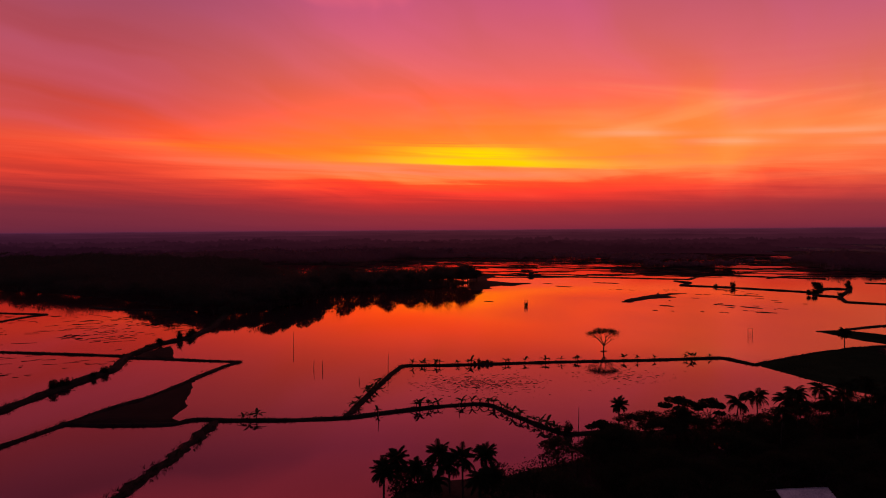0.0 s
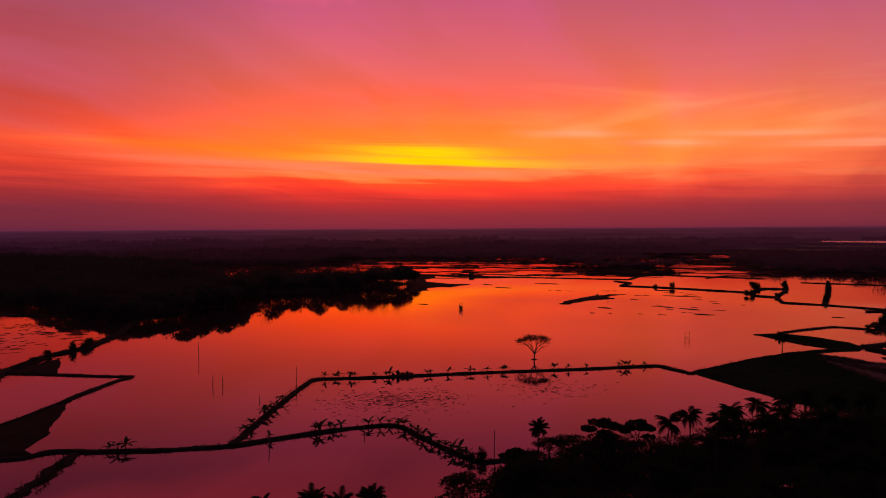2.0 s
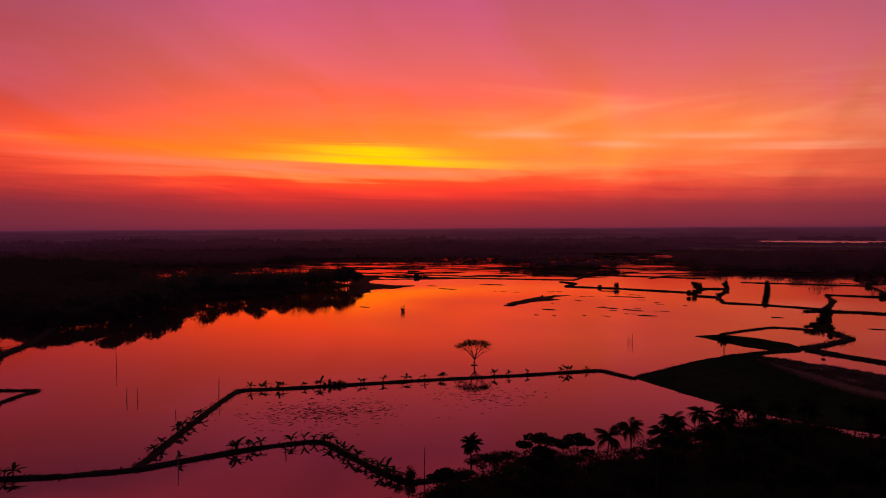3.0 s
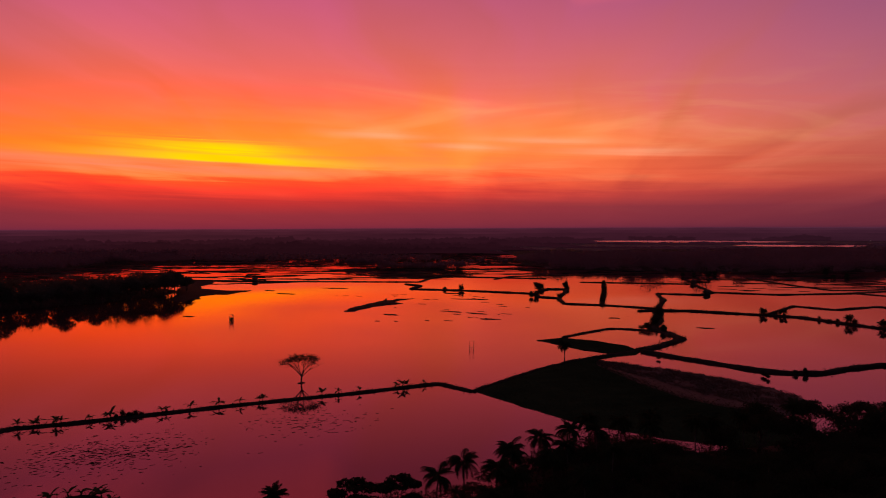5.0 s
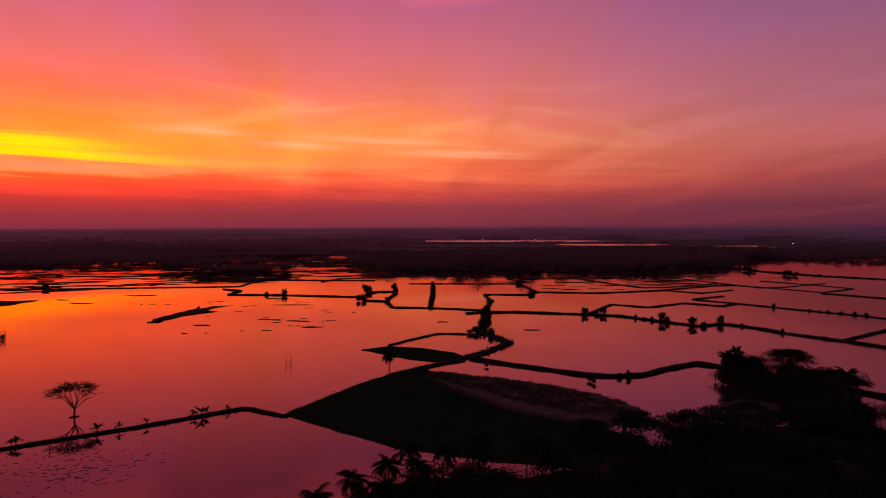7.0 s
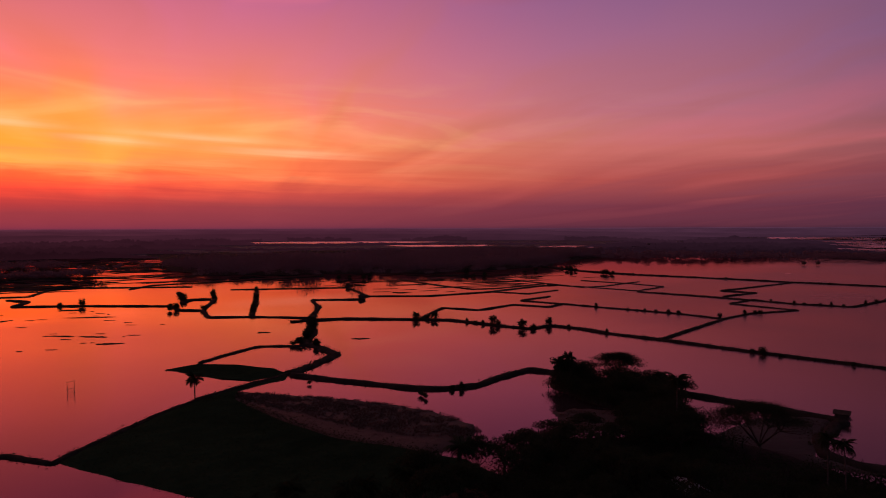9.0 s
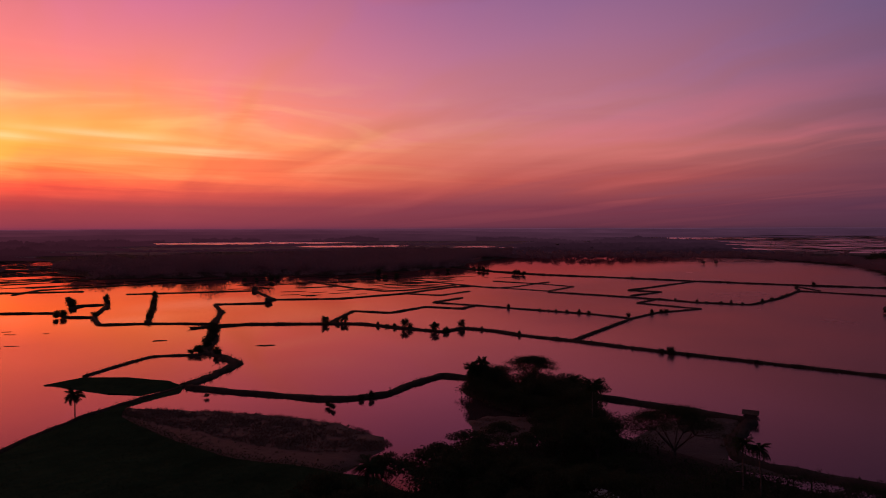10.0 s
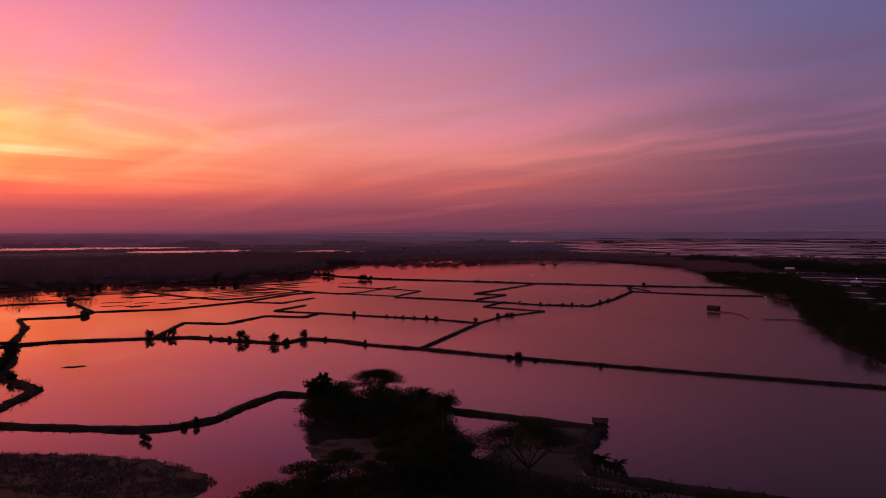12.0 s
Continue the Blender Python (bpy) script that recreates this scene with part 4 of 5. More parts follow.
def palm(kind, x, y, height, seed, label, z=0.35, size=1.0):
    """A palm: ringed trunk, a heart and a head of arched fronds."""
    rng = random.Random(seed)
    ob = thing(f"{kind}_palm", (x, y, z), label, "palm tree", "palms of the grove" if z > 0.2 else "")
    lean = Vector((rng.uniform(-0.5, 0.5), rng.uniform(-0.5, 0.5), 0)) * (1.2 if kind == "coconut" else 0.4)
    top = Vector((0, 0, height)) + lean
    n = 14
    pts = [Vector((0, 0, -0.5)).lerp(top, i / n) + lean * (-0.35 * math.sin(math.pi * i / n)) for i in range(n + 1)]
    r = 0.15 if kind == "coconut" else 0.2
    s = Shape().tube(pts, [r * (1.45 if i == 0 else 1.0 + (0.09 if i % 2 else 0) - 0.3 * i / n) for i in range(n + 1)], 7)
    part("trunk", s.mesh("trunk", PALM_BARK, True), ob)
    heart = Shape().tube([top + Vector((0, 0, k)) for k in (-0.35, 0.0, 0.3, 0.7)], [r * 0.8, r * 1.6, r * 1.2, 0.03], 7)
    crown = part("heart", heart.mesh("heart", FROND, True), ob)
    count = 32 if kind == "coconut" else 46
    steps = list(range(count))
    rng.shuffle(steps)
    for i in range(count):
        pitch = -72 + 118 * steps[i] / count if kind == "date" else -66 + 100 * steps[i] / count
        m = Matrix.Translation(top + Vector((0, 0, 0.1))) @ pose(0, 0, 0, 0, pitch, i * 137.5 + rng.uniform(-10, 10)) @ Matrix.Scale(size * rng.uniform(0.85, 1.1), 4)
        part("frond", FRONDS[kind][i % 2], crown, m=m)
    return ob


def banana_leaf(length, width, droop):
    s = Shape()
    n = 7
    for i in range(n + 1):
        t = i / n
        x, z = length * t * (1 - 0.25 * droop * t), length * (0.62 * t - droop * 0.75 * t * t)
        w = width / 2 * math.sin(math.pi * min(1, 0.1 + 0.88 * t)) ** 0.7
        s.v += [Vector((x, -w, z - 0.12 * w)), Vector((x, 0, z + 0.05)), Vector((x, w, z - 0.12 * w))]
    for i in range(n):
        for k in (0, 1):
            a = 3 * i + k
            s.f.append((a, a + 3, a + 4, a + 1))
    return s.mesh("leaf", BANANA)


BANANA_LEAVES = [banana_leaf(2.9, 0.85, 0.62), banana_leaf(2.6, 0.78, 0.9)]
BANANA_STEM = Shape().tube([(0, 0, -0.3), (0.02, 0, 0.5), (0.03, 0.02, 1.1), (0.02, 0.02, 1.7)], [0.2, 0.16, 0.13, 0.08], 7).mesh("stem", BANANA, True)


def banana_plant(x, y, z, seed, size=1.0):
    rng = random.Random(seed)
    ob = thing("banana_plant", spun(x, y, z, rng.uniform(0, 360), size, rng.uniform(0.85, 1.15)), "ragged banana plant growing on an earth dike", "banana plant", "banana plants on the dikes")
    part("stem", BANANA_STEM, ob, m=Matrix.Diagonal((1, 1, 0.68, 1)))
    for i in range(rng.choice((6, 7, 8))):
        m = pose(0.02, 0.02, 1.0 + 0.08 * (i % 3), 0, rng.uniform(-34, 22), i * 137.5 + rng.uniform(-15, 15)) @ Matrix.Scale(rng.uniform(0.75, 1.1), 4)
        part("leaf", BANANA_LEAVES[i % 2], ob, m=m)
    return ob


def shrub_meshes(seed, height, spread, leaves, leaf):
    rng = np.random.default_rng(seed)
    wood = Shape()
    pts = []
    for i in range(6):
        a = 2 * math.pi * i / 6 + rng.uniform(-0.4, 0.4)
        d = spread / 2 * rng.uniform(0.3, 0.8)
        tip = Vector((d * math.cos(a), d * math.sin(a), height * rng.uniform(0.5, 0.95)))
        wood.tube(bent(rng, (0, 0, -0.3), tip, 0.1, 4), [0.05, 0.04, 0.03, 0.015], 4, False)
        n = leaves // 6
        u = rng.normal(size=(n, 3)) * np.array((spread * 0.135, spread * 0.135, height * 0.13))
        p = u * rng.choice((1.0, 1.0, 1.25), (n, 1)) + np.array(tip) * np.concatenate([np.ones((n, 2)), rng.uniform(0.25, 0.95, (n, 1))], 1)
        p[:, 2] = np.abs(p[:, 2]) + 0.05
        pts.append(p)
    return wood.mesh("woody_base", BARK), mesh_of("foliage", *cards(rng, np.concatenate(pts), leaf), LEAF)


SHRUBS = [shrub_meshes(40 + i, 2.1, 2.0, 720, 0.19) for i in range(4)]


def shrub(x, y, z, size, seed, label="dense dark shrub growing on a dike", tall=1.0):
    rng = random.Random(seed)
    ob = thing("shrub", spun(x, y, z, rng.uniform(0, 360), size, tall), label, "shrub", "shrubs along the dikes")
    a, b = SHRUBS[seed % 4]
    part("woody_base", a, ob)
    part("foliage", b, ob)
    return ob


# the lone tree in the open water
tree(rain_tree_meshes(5, 9.0, 16.0, 1800, 0.28), (28.6, 258.3, -0.1), "lone spreading rain tree standing in still water", "rain_tree")
tagged(new("tree_mound", land([(26.9, 257.6), (28.5, 256.9), (30.2, 257.8), (30.1, 259.3), (28.4, 259.8), (27, 259.1)], 0.18, MUD, "tree_mound", 0.4, 1.0, 0.6, 1.0)), "small mud mound under the lone tree", "mound", kind="structure")
palm("date", 124.0, 257.0, 6.2, 60, "single date palm beside the field dike", 0.2, 1.35)

# palms of the grove
for i, (x, y, h) in enumerate(((30.4, 137.8, 8.2), (37.6, 142.7, 8.2), (50.2, 149.5, 7.2), (57.8, 151.9, 7.8), (39.8, 134.6, 9.2), (66.5, 156.0, 7.6), (75.0, 162.0, 7.2), (46.5, 143.0, 8.6), (44.0, 137.0, 7.2), (62.0, 149.0, 6.8), (70.5, 152.0, 8.0),
                               (187.1, 137.8, 12.4), (169.9, 99.4, 9.6), (168.3, 95.9, 9.4), (82.0, 150.0, 8.2), (56.0, 144.0, 6.6), (79.0, 157.5, 7.4), (88.0, 158.0, 7.6), (92.5, 149.0, 8.4), (104.0, 147.5, 8.6), (111.0, 150.0, 7.8), (99.0, 152.0, 6.8), (121.0, 150.0, 8.4),
                               (34.0, 124.0, 9.0), (52.0, 127.0, 9.2), (64.0, 137.0, 9.0))):
    palm("coconut", x, y, h, 70 + i, "slender coconut palm in the dark grove", size=0.8 if y < 110 else 1.02)
for i, (x, y, h) in enumerate(((4.9, 143.2, 6.6), (-37.8, 102.2, 8.1), (-33.7, 102.4, 7.4), (-29.4, 106.5, 6.6), (-45.5, 101.0, 7.6), (-47.5, 98.0, 6.4), (-41.5, 98.5, 6.6), (-28.5, 99.0, 5.0),
                               (-39.0, 94.0, 6.2), (-31.0, 95.0, 6.0), (-36.0, 104.5, 5.4), (214, 186.5, 8.2), (211.5, 188, 6.8), (223.5, 160, 4.2))):
    palm("date", x, y, h, 90 + i, "shaggy date palm at the grove edge", 0.35, 1.12 if x == 4.9 else 1.3)


def inside(poly, x, y):
    hit = False
    for (ax, ay), (bx, by) in zip(poly, poly[1:] + poly[:1]):
        if (ay > y) != (by > y) and x < (bx - ax) * (y - ay) / (by - ay) + ax:
            hit = not hit
    return hit


def edge_distance(poly, x, y):
    best = 1e9
    for (ax, ay), (bx, by) in zip(poly, poly[1:] + poly[:1]):
        dx, dy = bx - ax, by - ay
        t = min(1, max(0, ((x - ax) * dx + (y - ay) * dy) / (dx * dx + dy * dy)))
        best = min(best, math.hypot(x - ax - t * dx, y - ay - t * dy))
    return best


def scatter(poly, spacing, seed, box=None):
    """Uneven grid of places inside a piece of land."""
    rng = random.Random(seed)
    xs, ys = [p[0] for p in poly], [p[1] for p in poly]
    x0, x1, y0, y1 = box or (min(xs), max(xs), min(ys), max(ys))
    out, row, y = [], 0, y0
    while y < y1:
        x = x0 + (spacing / 2 if row % 2 else 0)
        while x < x1:
            px, py = x + rng.uniform(-0.38, 0.38) * spacing, y + rng.uniform(-0.38, 0.38) * spacing
            if inside(poly, px, py):
                out.append((px, py))
            x += spacing
        y, row = y + spacing * 0.87, row + 1
    return out


# big umbrella trees
tree(rain_tree_meshes(6, 9.2, 22.0, 22000, 0.17, 0.62, 0.2, 11), (229.3, 177.5, 0.4), "large dark rain tree with an open umbrella crown", "rain_tree")
tree(rain_tree_meshes(8, 10.8, 25.0, 32000, 0.15, 0.52, 0.14, 12), (184.0, 117.0, 0.4), "large thin-leaved rain tree with forked limbs", "rain_tree")
tree(broad_tree_meshes(9, 11.6, 7.5, 1500, 0.36, 0.42, 9), (16.5, 136.3, 0.4), "tall dark tree with flat tiers of leaves", "tiered_tree")
tree(broad_tree_meshes(10, 10.2, 7.0, 1400, 0.36, 0.42, 9), (24.5, 138.0, 0.4), "tall dark tree with flat tiers of leaves", "tiered_tree")
tree(broad_tree_meshes(11, 6.8, 6.5, 1200, 0.34, 0.42, 8), (-2.5, 131.0, 0.4), "dark tree with flat tiers of leaves", "tiered_tree")
tree(broad_tree_meshes(12, 7.6, 4.0, 260, 0.26, 0.9, 9), (-17.0, 109.0, 0.4), "thin young tree with sparse leaves", "sapling")

GROVE_TREES = [broad_tree_meshes(20 + i, h, w, 3000, 0.22, 0.6 if i < 3 else 1.0, 13 if i < 3 else 18, 0.62 if i < 3 else 0.3) for i, (h, w) in enumerate(((8.0, 9.0), (7.2, 8.0), (8.6, 8.4), (6.4, 8.6), (7.6, 7.4)))]
first = {}


def copied_tree(store, kinds, i, x, y, z, turn, size, tall, label, group):
    if i not in first.setdefault(store, {}):
        first[store][i] = tree(kinds[i], (x, y, z, 0, 0, turn), label, group=group)
        return
    copy_thing(first[store][i], spun(x, y, z, turn, size, tall))


GROVE_PONDS = ((47.0, 124.0), (13.5, 119.0), (27.0, 131.0))
for i, (x, y) in enumerate(GROVE_PONDS):
    setting(f"grove_pond_{i + 1}", land([(x - 4, y - 2.5), (x - 3.6, y + 2.2), (x, y + 3.4), (x + 3.8, y + 2.4), (x + 4.2, y - 2.0), (x + 0.5, y - 3.2)], 0.62, WATER, "grove_pond", 0.8, 1.2, 0.4, 1.0, 0.0), "small still pool among the grove trees", "water")
pick = random.Random(31)
for x, y in scatter(GROVE, 8.0, 32, (-60, 200, 66, 190)):
    away = edge_distance(GROVE, x, y)
    if away < 2.5 or math.hypot(x - 60, y - 42) < 54 or (x < 95 and y < 90 - 0.1 * x and x > -30) or math.hypot(x - 23, y - 92) < 8.5:
        continue
    if x < -20 and pick.random() < 0.75 or -20 <= x < -8 and y < 124 and pick.random() < 0.4:
        continue
    if math.hypot(x - 183, y - 117) < 13 or (x > 176 and y < 124) or (x > 150 and abs(y - 105) < 14 and pick.random() < 0.7):
        continue
    if min(math.hypot(x - px, y - py) for px, py in GROVE_PONDS) < 5.5:
        continue
    low = 1.34 if 103 < x < 146 and away < 15 else 1.1 if 98 < x < 153 and away < 15 else 0.5 if x > 148 and y < 128 else 0.66 if 25 < x < 95 and away < 20 else 0.85 if away < 8 else 1.0
    copied_tree("grove", GROVE_TREES, pick.randrange(5), x, y, 0.35, pick.uniform(0, 360), pick.uniform(0.8, 1.1), low * pick.uniform(0.8, 1.1), "dark leafy tree in the crowded grove", "trees of the grove")
for x, y, size, tall in ((214.0, 188.0, 0.95, 1.2), (219, 191, 0.9, 1.15), (213, 182, 0.95, 1.2), (221, 185, 0.95, 1.1), (211, 175, 0.9, 1.15), (221, 173, 1.0, 1.15), (226, 163, 0.95, 1.0),
                         (216, 164, 1.0, 1.05), (224, 153, 0.9, 0.9), (208, 158, 0.95, 1.0), (229, 172, 0.75, 0.9), (203, 150, 1.0, 1.15), (201, 145, 0.9, 1.1), (190, 141, 1.0, 1.1), (184, 141, 1.0, 1.05), (195, 141, 0.9, 1.0), (180, 147, 1.0, 1.0), (188, 134, 1.0, 1.0), (177, 138, 1.05, 1.1), (184, 133, 0.8, 0.8), (209, 150, 0.9, 1.1), (214, 155, 1.0, 1.0), (220, 160, 1.0, 0.9), (216, 170, 0.95, 1.0), (216, 184, 0.95, 1.15), (208, 164, 0.95, 1.15), (205, 166, 0.85, 1.0), (209, 169, 0.8, 1.0), (207, 182, 0.8, 1.0), (204, 177, 0.8, 0.95), (202, 171, 0.8, 0.9), (200, 163, 0.8, 0.9), (209, 187, 0.7, 1.0), (200, 157, 0.8, 0.9), (195, 149, 0.8, 0.85)):
    copied_tree("grove", GROVE_TREES, 3 + pick.randrange(2), x, y, 0.3, pick.uniform(0, 360), size, tall, "dark leafy tree in the crowded grove", "trees of the grove")

# lakeside wood: the trees of its shore one by one, the crowd behind as one mass
WOOD_TREES = [broad_tree_meshes(50 + i, h, w, 640, 0.6) for i, (h, w) in enumerate(((11.0, 9.5), (9.5, 9.0), (12.0, 9.0), (8.5, 9.5)))]
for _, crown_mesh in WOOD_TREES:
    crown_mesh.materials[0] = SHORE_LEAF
shore = [(x, y) for x, y in scatter(WOOD, 9.0, 33) if edge_distance(WOOD, x, y) < 26 and -350 < x < -120 and y < 560][:75]
for x, y in shore:
    copied_tree("wood", WOOD_TREES, pick.randrange(4), x, y, 0.35, pick.uniform(0, 360), pick.uniform(0.85, 1.15), pick.uniform(0.85, 1.15), "dark leafy tree on the wooded shore", "trees of the lakeside wood")

SHORE = [(-208, 436), (-192, 420), (-160, 394), (-145, 402), (-126, 445), (-124, 520), (-95, 535), (-60, 553), (-22, 585), (0, 634)]
rim_rng = random.Random(34)
for x, y in resampled(SHORE, 7.0):
    size = rim_rng.uniform(0.9, 1.45) * (0.72 if x < -142 else 1.0)
    copied_tree("wood", WOOD_TREES, rim_rng.randrange(4), x + rim_rng.uniform(-3, 5), y - rim_rng.uniform(-2, 7), -0.1, rim_rng.uniform(0, 360), size, rim_rng.uniform(0.85, 1.2), "dark leafy tree on the wooded shore", "trees of the lakeside wood")


def forest(name, places, height, spread, per, leaf, seed, label, mat=None):
    """A crowd of crowns with stems, as one mesh."""
    rng = np.random.default_rng(seed)
    n = len(places)
    at = np.concatenate([np.asarray(places, float), np.zeros((n, 1))], 1)
    h = rng.uniform(0.72, 1.12, n) * height * np.array([1 + 0.75 * wobble(x, y, 4.6 * spread, 1.0) + 0.4 * wobble(x, y, 1.5 * spread, 6.0) for x, y in places])
    u = rng.normal(size=(n, per, 3))
    u /= np.linalg.norm(u, axis=2)[:, :, None]
    u *= rng.uniform(0.45, 1.0, (n, per, 1))
    u *= np.stack([spread * rng.uniform(0.4, 0.62, n), spread * rng.uniform(0.4, 0.62, n), h * 0.36], 1)[:, None, :]
    lobes = rng.normal(0, 0.16 * spread, (n, 4, 3))
    u += np.take_along_axis(lobes, rng.integers(0, 4, (n, per))[:, :, None].repeat(3, 2), 1) * np.array((1, 1, 0.4))
    c = at[:, None, :] + u
    c[:, :, 2] += (h * 0.62)[:, None]
    c[:, :, 2] = np.maximum(c[:, :, 2], 0.3)
    v, f = cards(rng, c.reshape(-1, 3), leaf)
    trunk = np.array([(-0.2, 0, 0), (0.2, 0, 0), (0.12, 0, 1), (-0.12, 0, 1), (0, -0.2, 0), (0, 0.2, 0), (0, 0.12, 1), (0, -0.12, 1)])
    tv = (trunk[None] * np.stack([np.ones(n), np.ones(n), h * 0.6], 1)[:, None, :] + at[:, None, :] + np.array((0, 0, 0.2))).reshape(-1, 3)
    base = np.arange(n)[:, None] * 8
    tf = np.concatenate([base + np.array((0, 1, 2, 3)), base + np.array((4, 5, 6, 7))])
    v, f = stacked([(v, f), (tv, tf)])
    return tagged(new(name, mesh_of(name, v, f, mat or LEAF)), label, "trees", kind="stuff")


ISLAND = [(199, 168), (204, 179), (209, 188), (213, 192), (222, 195), (230, 189), (230, 165), (227, 155), (215, 152), (205, 149), (198, 142), (193, 142), (199, 152)]
under = [p for p in scatter(GROVE, 4.2, 61, (-20, 200, 66, 190)) if edge_distance(GROVE, *p) > 1.5 and math.hypot(p[0] - 176, p[1] - 114) > 10 and min(math.hypot(p[0] - a, p[1] - b) for a, b in ((47.0, 124.0), (13.5, 119.0), (27.0, 131.0))) > 4.0 and math.hypot(p[0] - 60, p[1] - 42) > 54 and math.hypot(p[0] - 23, p[1] - 93) > 7
         and wobble(p[0], p[1], 16.0, 3.0) > -0.28]
under += [p for p in scatter(ISLAND, 3.6, 62)]
forest("undergrowth", [(x + d, y) for x, y in ((203, 181), (202, 178), (200.5, 175), (199.5, 172), (198.5, 169), (198, 166), (197.5, 163), (197, 160), (196.5, 157), (196, 154), (205, 185), (207, 189)) for d in (-0.5, 2.5, 5.0)], 4.2, 4.6, 170, 0.22, 66, "dense dark brush along the island shore")
forest("undergrowth", [p for p in scatter(GROVE, 3.2, 64, (155, 196, 84, 132)) if edge_distance(GROVE, *p) > 1.0 and p[0] < 181], 1.6, 4.0, 110, 0.22, 65, "low dark brush round the rain tree")
forest("undergrowth", under, 3.6, 5.0, 170, 0.23, 63, "dense dark undergrowth below the grove trees")
near_wood = [p for p in scatter(WOOD, 8.5, 33) if edge_distance(WOOD, *p) < 40 and p[1] < 760 and p[0] > -440 and min(math.hypot(p[0] - q[0], p[1] - q[1]) for q in shore) > 6]
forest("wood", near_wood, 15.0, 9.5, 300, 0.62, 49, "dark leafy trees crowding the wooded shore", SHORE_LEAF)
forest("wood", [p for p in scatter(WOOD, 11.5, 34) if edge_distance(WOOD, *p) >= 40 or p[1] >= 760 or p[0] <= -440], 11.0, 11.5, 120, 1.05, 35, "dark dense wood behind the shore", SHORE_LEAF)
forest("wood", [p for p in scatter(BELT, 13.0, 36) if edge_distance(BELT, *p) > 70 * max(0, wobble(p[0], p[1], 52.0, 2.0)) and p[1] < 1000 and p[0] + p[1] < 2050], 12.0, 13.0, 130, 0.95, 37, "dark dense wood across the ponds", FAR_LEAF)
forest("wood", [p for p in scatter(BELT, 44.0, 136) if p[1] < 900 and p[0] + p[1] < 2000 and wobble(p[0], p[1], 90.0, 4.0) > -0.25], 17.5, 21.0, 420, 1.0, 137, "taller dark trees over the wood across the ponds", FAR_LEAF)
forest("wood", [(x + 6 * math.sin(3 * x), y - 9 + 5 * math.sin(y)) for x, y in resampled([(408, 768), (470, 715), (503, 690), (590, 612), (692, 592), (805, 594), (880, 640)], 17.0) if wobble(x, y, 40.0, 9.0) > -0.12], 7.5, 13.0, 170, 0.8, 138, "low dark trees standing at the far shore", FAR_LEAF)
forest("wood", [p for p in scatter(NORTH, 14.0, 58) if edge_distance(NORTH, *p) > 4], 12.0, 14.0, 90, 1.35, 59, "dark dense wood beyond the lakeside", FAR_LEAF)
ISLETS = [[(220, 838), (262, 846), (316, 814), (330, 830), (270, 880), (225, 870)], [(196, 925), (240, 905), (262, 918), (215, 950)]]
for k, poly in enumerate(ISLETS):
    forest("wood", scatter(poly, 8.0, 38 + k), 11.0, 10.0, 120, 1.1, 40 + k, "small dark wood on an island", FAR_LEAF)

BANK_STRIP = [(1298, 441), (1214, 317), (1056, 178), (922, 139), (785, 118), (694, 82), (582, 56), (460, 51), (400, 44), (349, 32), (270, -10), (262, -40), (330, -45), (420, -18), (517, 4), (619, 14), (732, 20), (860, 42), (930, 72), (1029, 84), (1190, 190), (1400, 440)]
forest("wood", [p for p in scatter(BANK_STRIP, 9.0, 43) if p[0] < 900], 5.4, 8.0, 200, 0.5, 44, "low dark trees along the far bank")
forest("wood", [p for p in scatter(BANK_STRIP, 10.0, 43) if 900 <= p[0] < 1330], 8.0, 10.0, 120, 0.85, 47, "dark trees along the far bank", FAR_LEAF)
BACK_STRIP = [(1190, 185), (1029, 66), (951, 8), (925, -60), (920, -300), (1050, -320), (1080, -60), (1150, 40), (1330, 180)]
forest("wood", scatter(BACK_STRIP, 12.0, 143), 9.5, 12.0, 110, 0.95, 144, "dark trees beyond the bank ponds")
forest("wood", scatter([(618, 6), (740, -12), (800, -40), (760, -90), (620, -60)], 11.0, 145), 8.0, 11.0, 130, 0.7, 146, "dark clump of trees behind the bank")
rows_rng = random.Random(45)
far_rows = []
for a0, a1, r0, r1, rows in ((-24, 24, 1075, 1190, 6), (57, 81, 1185, 1290, 6)):
    for j in range(rows):
        r = r0 + (r1 - r0) * j / (rows - 1)
        for k in range(int(radians(a1 - a0) * r / 11)):
            a = radians(a0) + 11 * k / r
            q = r + 34 * wobble(a * 40, 1.0, 1.0, 2.0) - 90 * max(0, math.sin(3.3 * a)) * (a1 < 30)
            if 20.5 < math.degrees(a) < 24.5 and a1 < 30:
                continue
            if j or wobble(a * 160, 2.0, 1.0, 5.0) > -0.3:
                far_rows.append((HOME[0] + q * math.sin(a) + rows_rng.uniform(-5, 5), HOME[1] + q * math.cos(a) + rows_rng.uniform(-8, 8)))
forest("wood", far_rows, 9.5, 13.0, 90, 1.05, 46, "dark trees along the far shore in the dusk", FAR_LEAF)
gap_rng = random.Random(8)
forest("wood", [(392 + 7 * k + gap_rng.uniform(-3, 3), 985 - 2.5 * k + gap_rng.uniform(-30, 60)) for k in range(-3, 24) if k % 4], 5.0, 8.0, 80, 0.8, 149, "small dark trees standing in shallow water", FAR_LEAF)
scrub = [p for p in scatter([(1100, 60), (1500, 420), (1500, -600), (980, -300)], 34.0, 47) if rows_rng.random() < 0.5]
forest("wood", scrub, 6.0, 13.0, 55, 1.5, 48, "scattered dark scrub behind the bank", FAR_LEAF)

